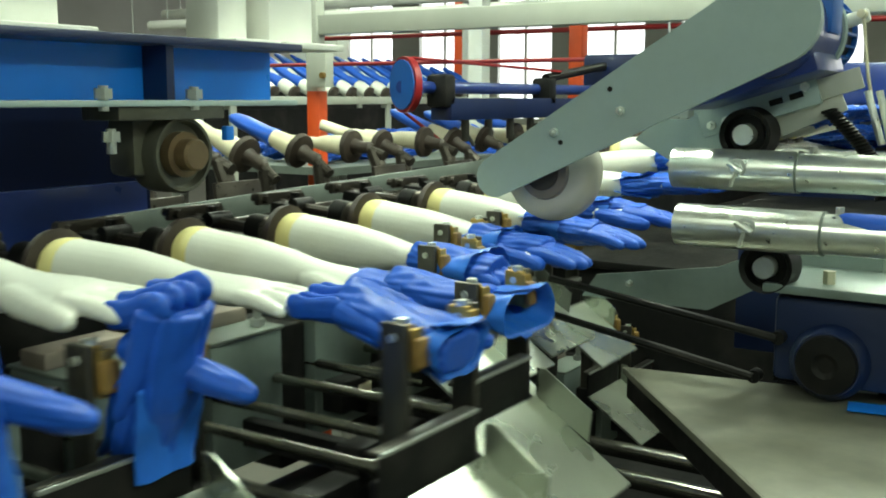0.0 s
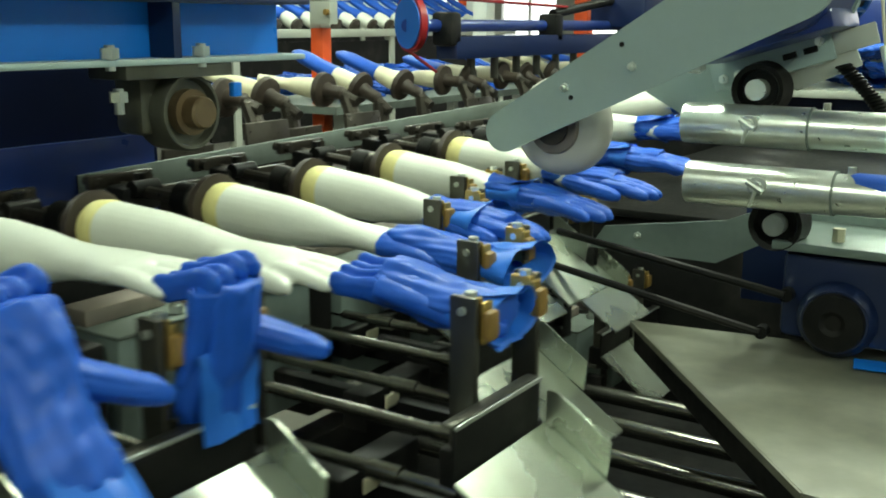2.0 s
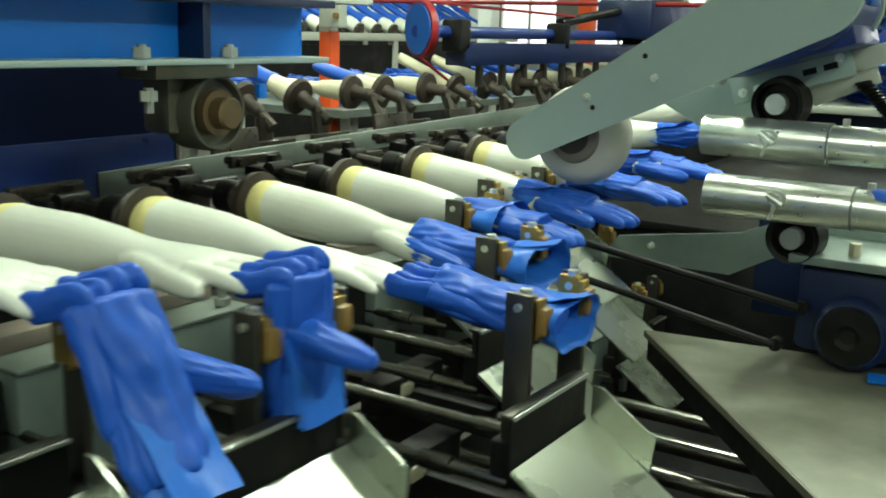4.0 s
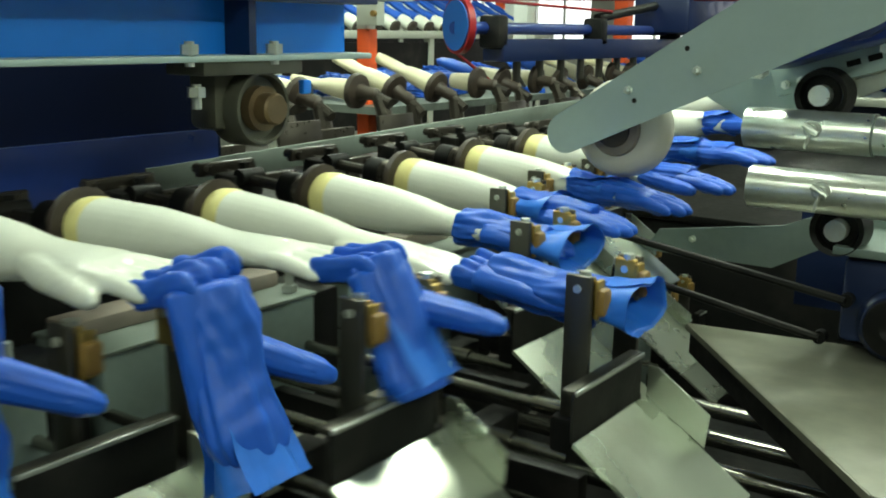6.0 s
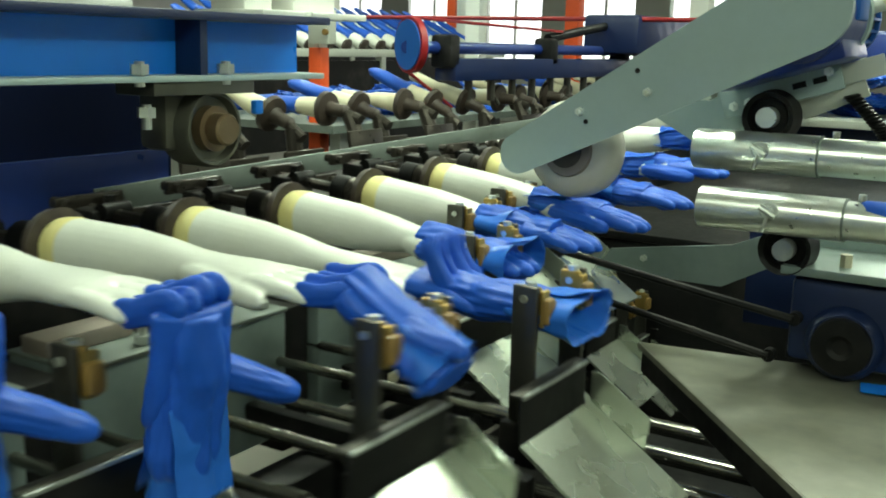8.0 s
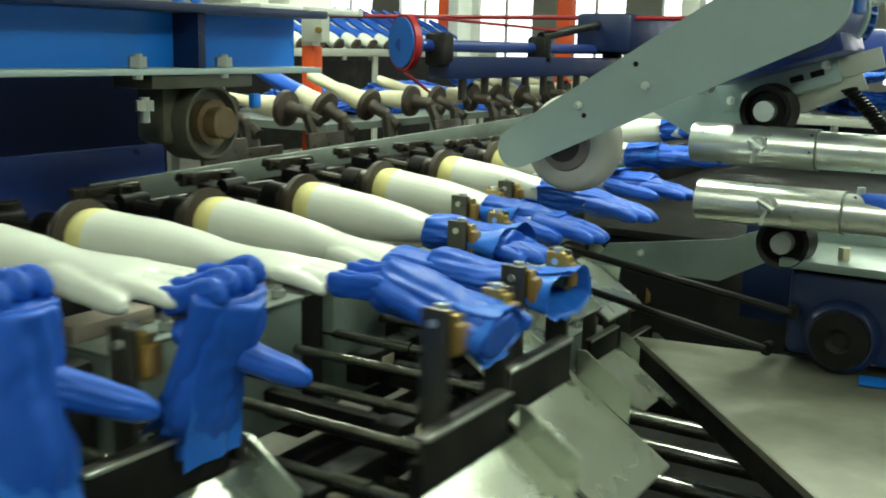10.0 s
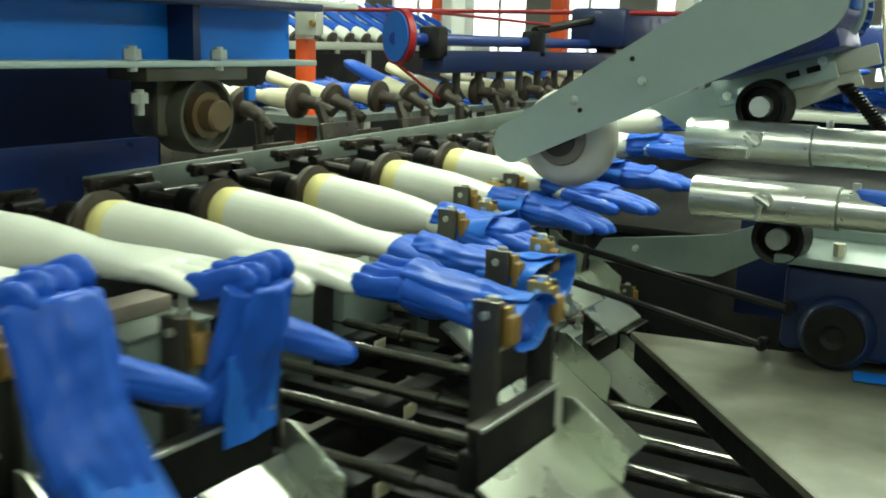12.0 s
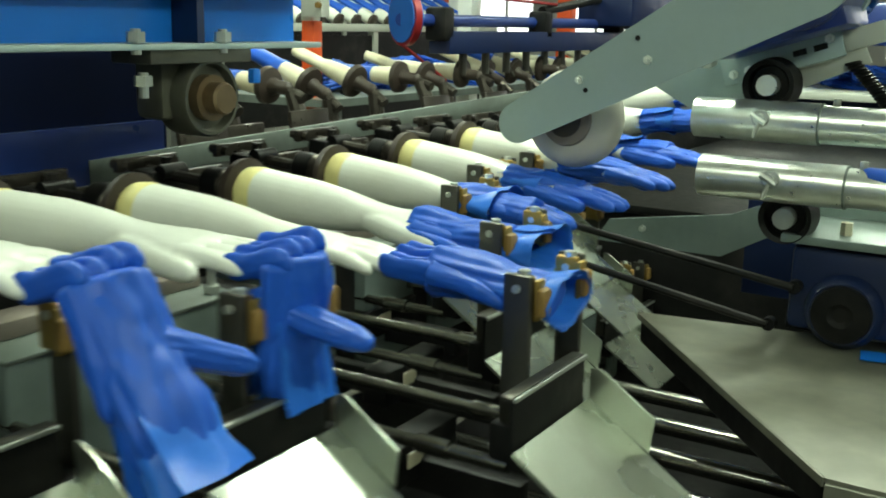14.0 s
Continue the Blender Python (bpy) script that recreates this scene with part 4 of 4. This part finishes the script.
JAW_X = ((2.2, -0.895), (1.65, -0.89), (1.565, -0.88), (1.45, -0.85), (1.35, -0.80), (1.24, -0.71), (1.135, -0.61), (1.03, -0.51), (0.95, -0.455), (0.89, -0.455), (0.80, -0.542), (0.70, -0.628), (0.54, -0.72), (0.45, -0.755), (0.2, -0.84), (-0.2, -0.88))
# glove sections along the former: x, z, turn about y
FINGER_S = ((2.0, 0.345, 0, 0), (1.08, 0.345, 0, 0), (1.042, 0.352, 0.004, -8), (1.027, 0.39, 0.018, -62), (1.012, 0.435, 0.016, -124), (0.997, 0.462, 0.0, -180), (0.96, 0.463, 0.0, -182), (0.90, 0.463, 0.0, -184), (0.82, 0.452, 0.002, -188), (0.72, 0.440, 0.004, -194), (0.5, 0.438, 0.004, -198), (0.0, 0.438, 0.004, -198))
# after the pull: s, hang angle, hinge x, reach of palm and cuff
HANG = ((0.92, 3, 0.476, 0.062, 0.112), (0.86, 10, 0.474, 0.058, 0.092), (0.80, 30, 0.460, 0.058, 0.082), (0.74, 78, 0.452, 0.058, 0.084), (0.68, 102, 0.449, 0.062, 0.098), (0.62, 112, 0.447, 0.068, 0.114), (0.57, 92, 0.447, 0.070, 0.122), (0.52, 64, 0.449, 0.070, 0.124), (0.48, 60, 0.449, 0.070, 0.124), (0.44, 72, 0.448, 0.070, 0.124), (0.40, 90, 0.447, 0.070, 0.124), (0.30, 98, 0.447, 0.070, 0.124), (0.2, 84, 0.447, 0.070, 0.124), (-0.3, 90, 0.447, 0.070, 0.124))


def hung(cuff):
    return tuple((s, hx + (rc if cuff else rp) * math.cos(radians(a)), -(rc if cuff else rp) * math.sin(radians(a)) - (0.003 if s < 0.75 else 0), a) for s, a, hx, rp, rc in HANG)


# the fingertips slip off last and are drawn into the palm
TIP_S = ((2.0, 0.345, 0, 0), (1.07, 0.345, 0, 0), (1.0, 0.44, 0, 0)) + tuple((s, hx + 0.034 * math.cos(radians(a)), -0.034 * math.sin(radians(a)), a) for s, a, hx, _, _ in HANG)
# the thumb: base x, z, then how far it has swung from lying along the former to sticking out sideways
THUMB_S = ((2.0, 0.262, -0.006, 0.0), (1.60, 0.262, -0.006, 0.0), (1.22, 0.264, -0.006, 0.0), (1.135, 0.30, -0.006, 0.0), (1.06, 0.40, -0.008, 0.2), (1.0, 0.47, -0.012, 0.35)) + tuple((s, hx + 0.5 * rc * math.cos(radians(a)), -0.5 * rc * math.sin(radians(a)), q) for (s, a, hx, _, rc), q in zip(HANG, (0.3, 0.25, 0.2, 0.15, 0.3, 0.6, 0.85, 1.0, 1.1, 1.0, 0.9, 0.9, 0.9, 0.9)))
PALM_S = ((2.0, 0.275, 0, 0), (1.60, 0.275, 0, 0), (1.35, 0.300, 0, 0), (1.135, 0.365, 0, 0), (1.0, 0.50, 0, 0)) + hung(False)
CUFF_S = ((2.0, 0.243, 0, 0), (1.60, 0.243, 0, 0), (1.45, 0.245, 0, 0), (1.35, 0.275, 0, 0), (1.24, 0.36, 0, 0), (1.135, 0.455, 0, 0), (1.03, 0.545, 0, 0), (0.97, 0.600, 0, 0)) + hung(True)
# how far each half of the cuff is drawn aside by its jaw
SPREAD = ((1.62, 0.0), (1.48, 0.016), (1.3, 0.027), (1.05, 0.027), (0.95, 0.016), (0.8, 0.004), (0.66, -0.004), (0.55, 0.002), (0.0, 0.002))


# the formers dip as they come: s, height, tilt
DIP = ((2.75, 1.29, -14), (2.42, 1.245, -10), (2.2, 1.222, -4), (1.99, 1.207, 2.0), (1.77, 1.205, 4.5), (1.55, 1.20, 4.6), (1.3, 1.195, 3.6), (0.95, 1.196, 2.2), (0.80, 1.207, -1.6), (0.72, 1.214, -2.4), (0.60, 1.228, -2.2), (0.49, 1.240, -2.4), (0.1, 1.30, -4.0))


# the carriages come up out of their loop
LIFT = ((2.6, -0.34), (2.25, -0.34), (2.1, -0.26), (1.97, -0.10), (1.86, 0.0), (1.7, 0.0), (0.0, 0.0))


def child(ob, name):
    return [c for c in ob.children if c.name.split(".")[0] == name][0]


def motions():
    grid = [i * 0.5 for i in range(29)]
    for (f, k), (g, _), (c, _) in zip(FORMERS, GLOVES, CARRIAGES):
        rows = []
        for t in grid:
            s = slot_y(k, t)
            z, tilt = interp(DIP, s)
            rows.append((t, pose(X_BASE, s, z, 0, tilt, 0)))
        walk(f, rows)
        walk(g, rows)
        walk(c, [(t, pose(0, slot_y(k, t), *interp(LIFT, slot_y(k, t)))) for t in times_for(k, LIFT)])
        walk(child(c, "slide"), [(t, pose(*interp(JAW_X, slot_y(k, t)), 0, 0)) for t in times_for(k, JAW_X)])
        for name, knots in (("finger_section", FINGER_S), ("fingertip_section", TIP_S), ("palm_section", PALM_S), ("thumb_section", THUMB_S), ("near_cuff", CUFF_S), ("far_cuff", CUFF_S)):
            rows = []
            for t in times_for(k, knots):
                s = slot_y(k, t)
                x, z, turn = interp(knots, s)
                m = pose(x, 0, z, 0, turn, 0)
                if name == "thumb_section":
                    side = -1 if k % 2 == 0 else 1
                    out = min(1.0, turn)
                    m = pose(x, -0.024 * side * (1 - out) + 0.028 * out, z, 0, 4 + 34 * turn * (1.6 - turn), -13 * side * (1 - out) + 68 * turn) @ pose(-0.034 * min(1.0, 3 * turn), 0, 0)
                elif name == "finger_section":
                    m = m @ pose(0, 0, 0, -9 if turn < -100 else 0, 0, 0)
                elif name in ("near_cuff", "far_cuff"):
                    sg = -1 if name == "near_cuff" else 1
                    m = m @ pose(0, sg * interp(SPREAD, s)[0] + 0.008 * interp(SPREAD, s)[0] / 0.021, 0)
                rows.append((t, m))
            walk(child(g, name), rows)
    for f, i in FAR_FORMERS:
        dy, lean = ((0.0, 8), (0.035, -9), (-0.02, 2), (0.02, -7), (-0.015, 10))[i % 5]
        rows = [(t, pose(FAR_X, 1.30 + FAR_PITCH * i - FAR_SPEED * t + dy, 1.262, 0, lean, 0)) for t in (0.0, 14.0)]
        walk(f, rows)


motions()
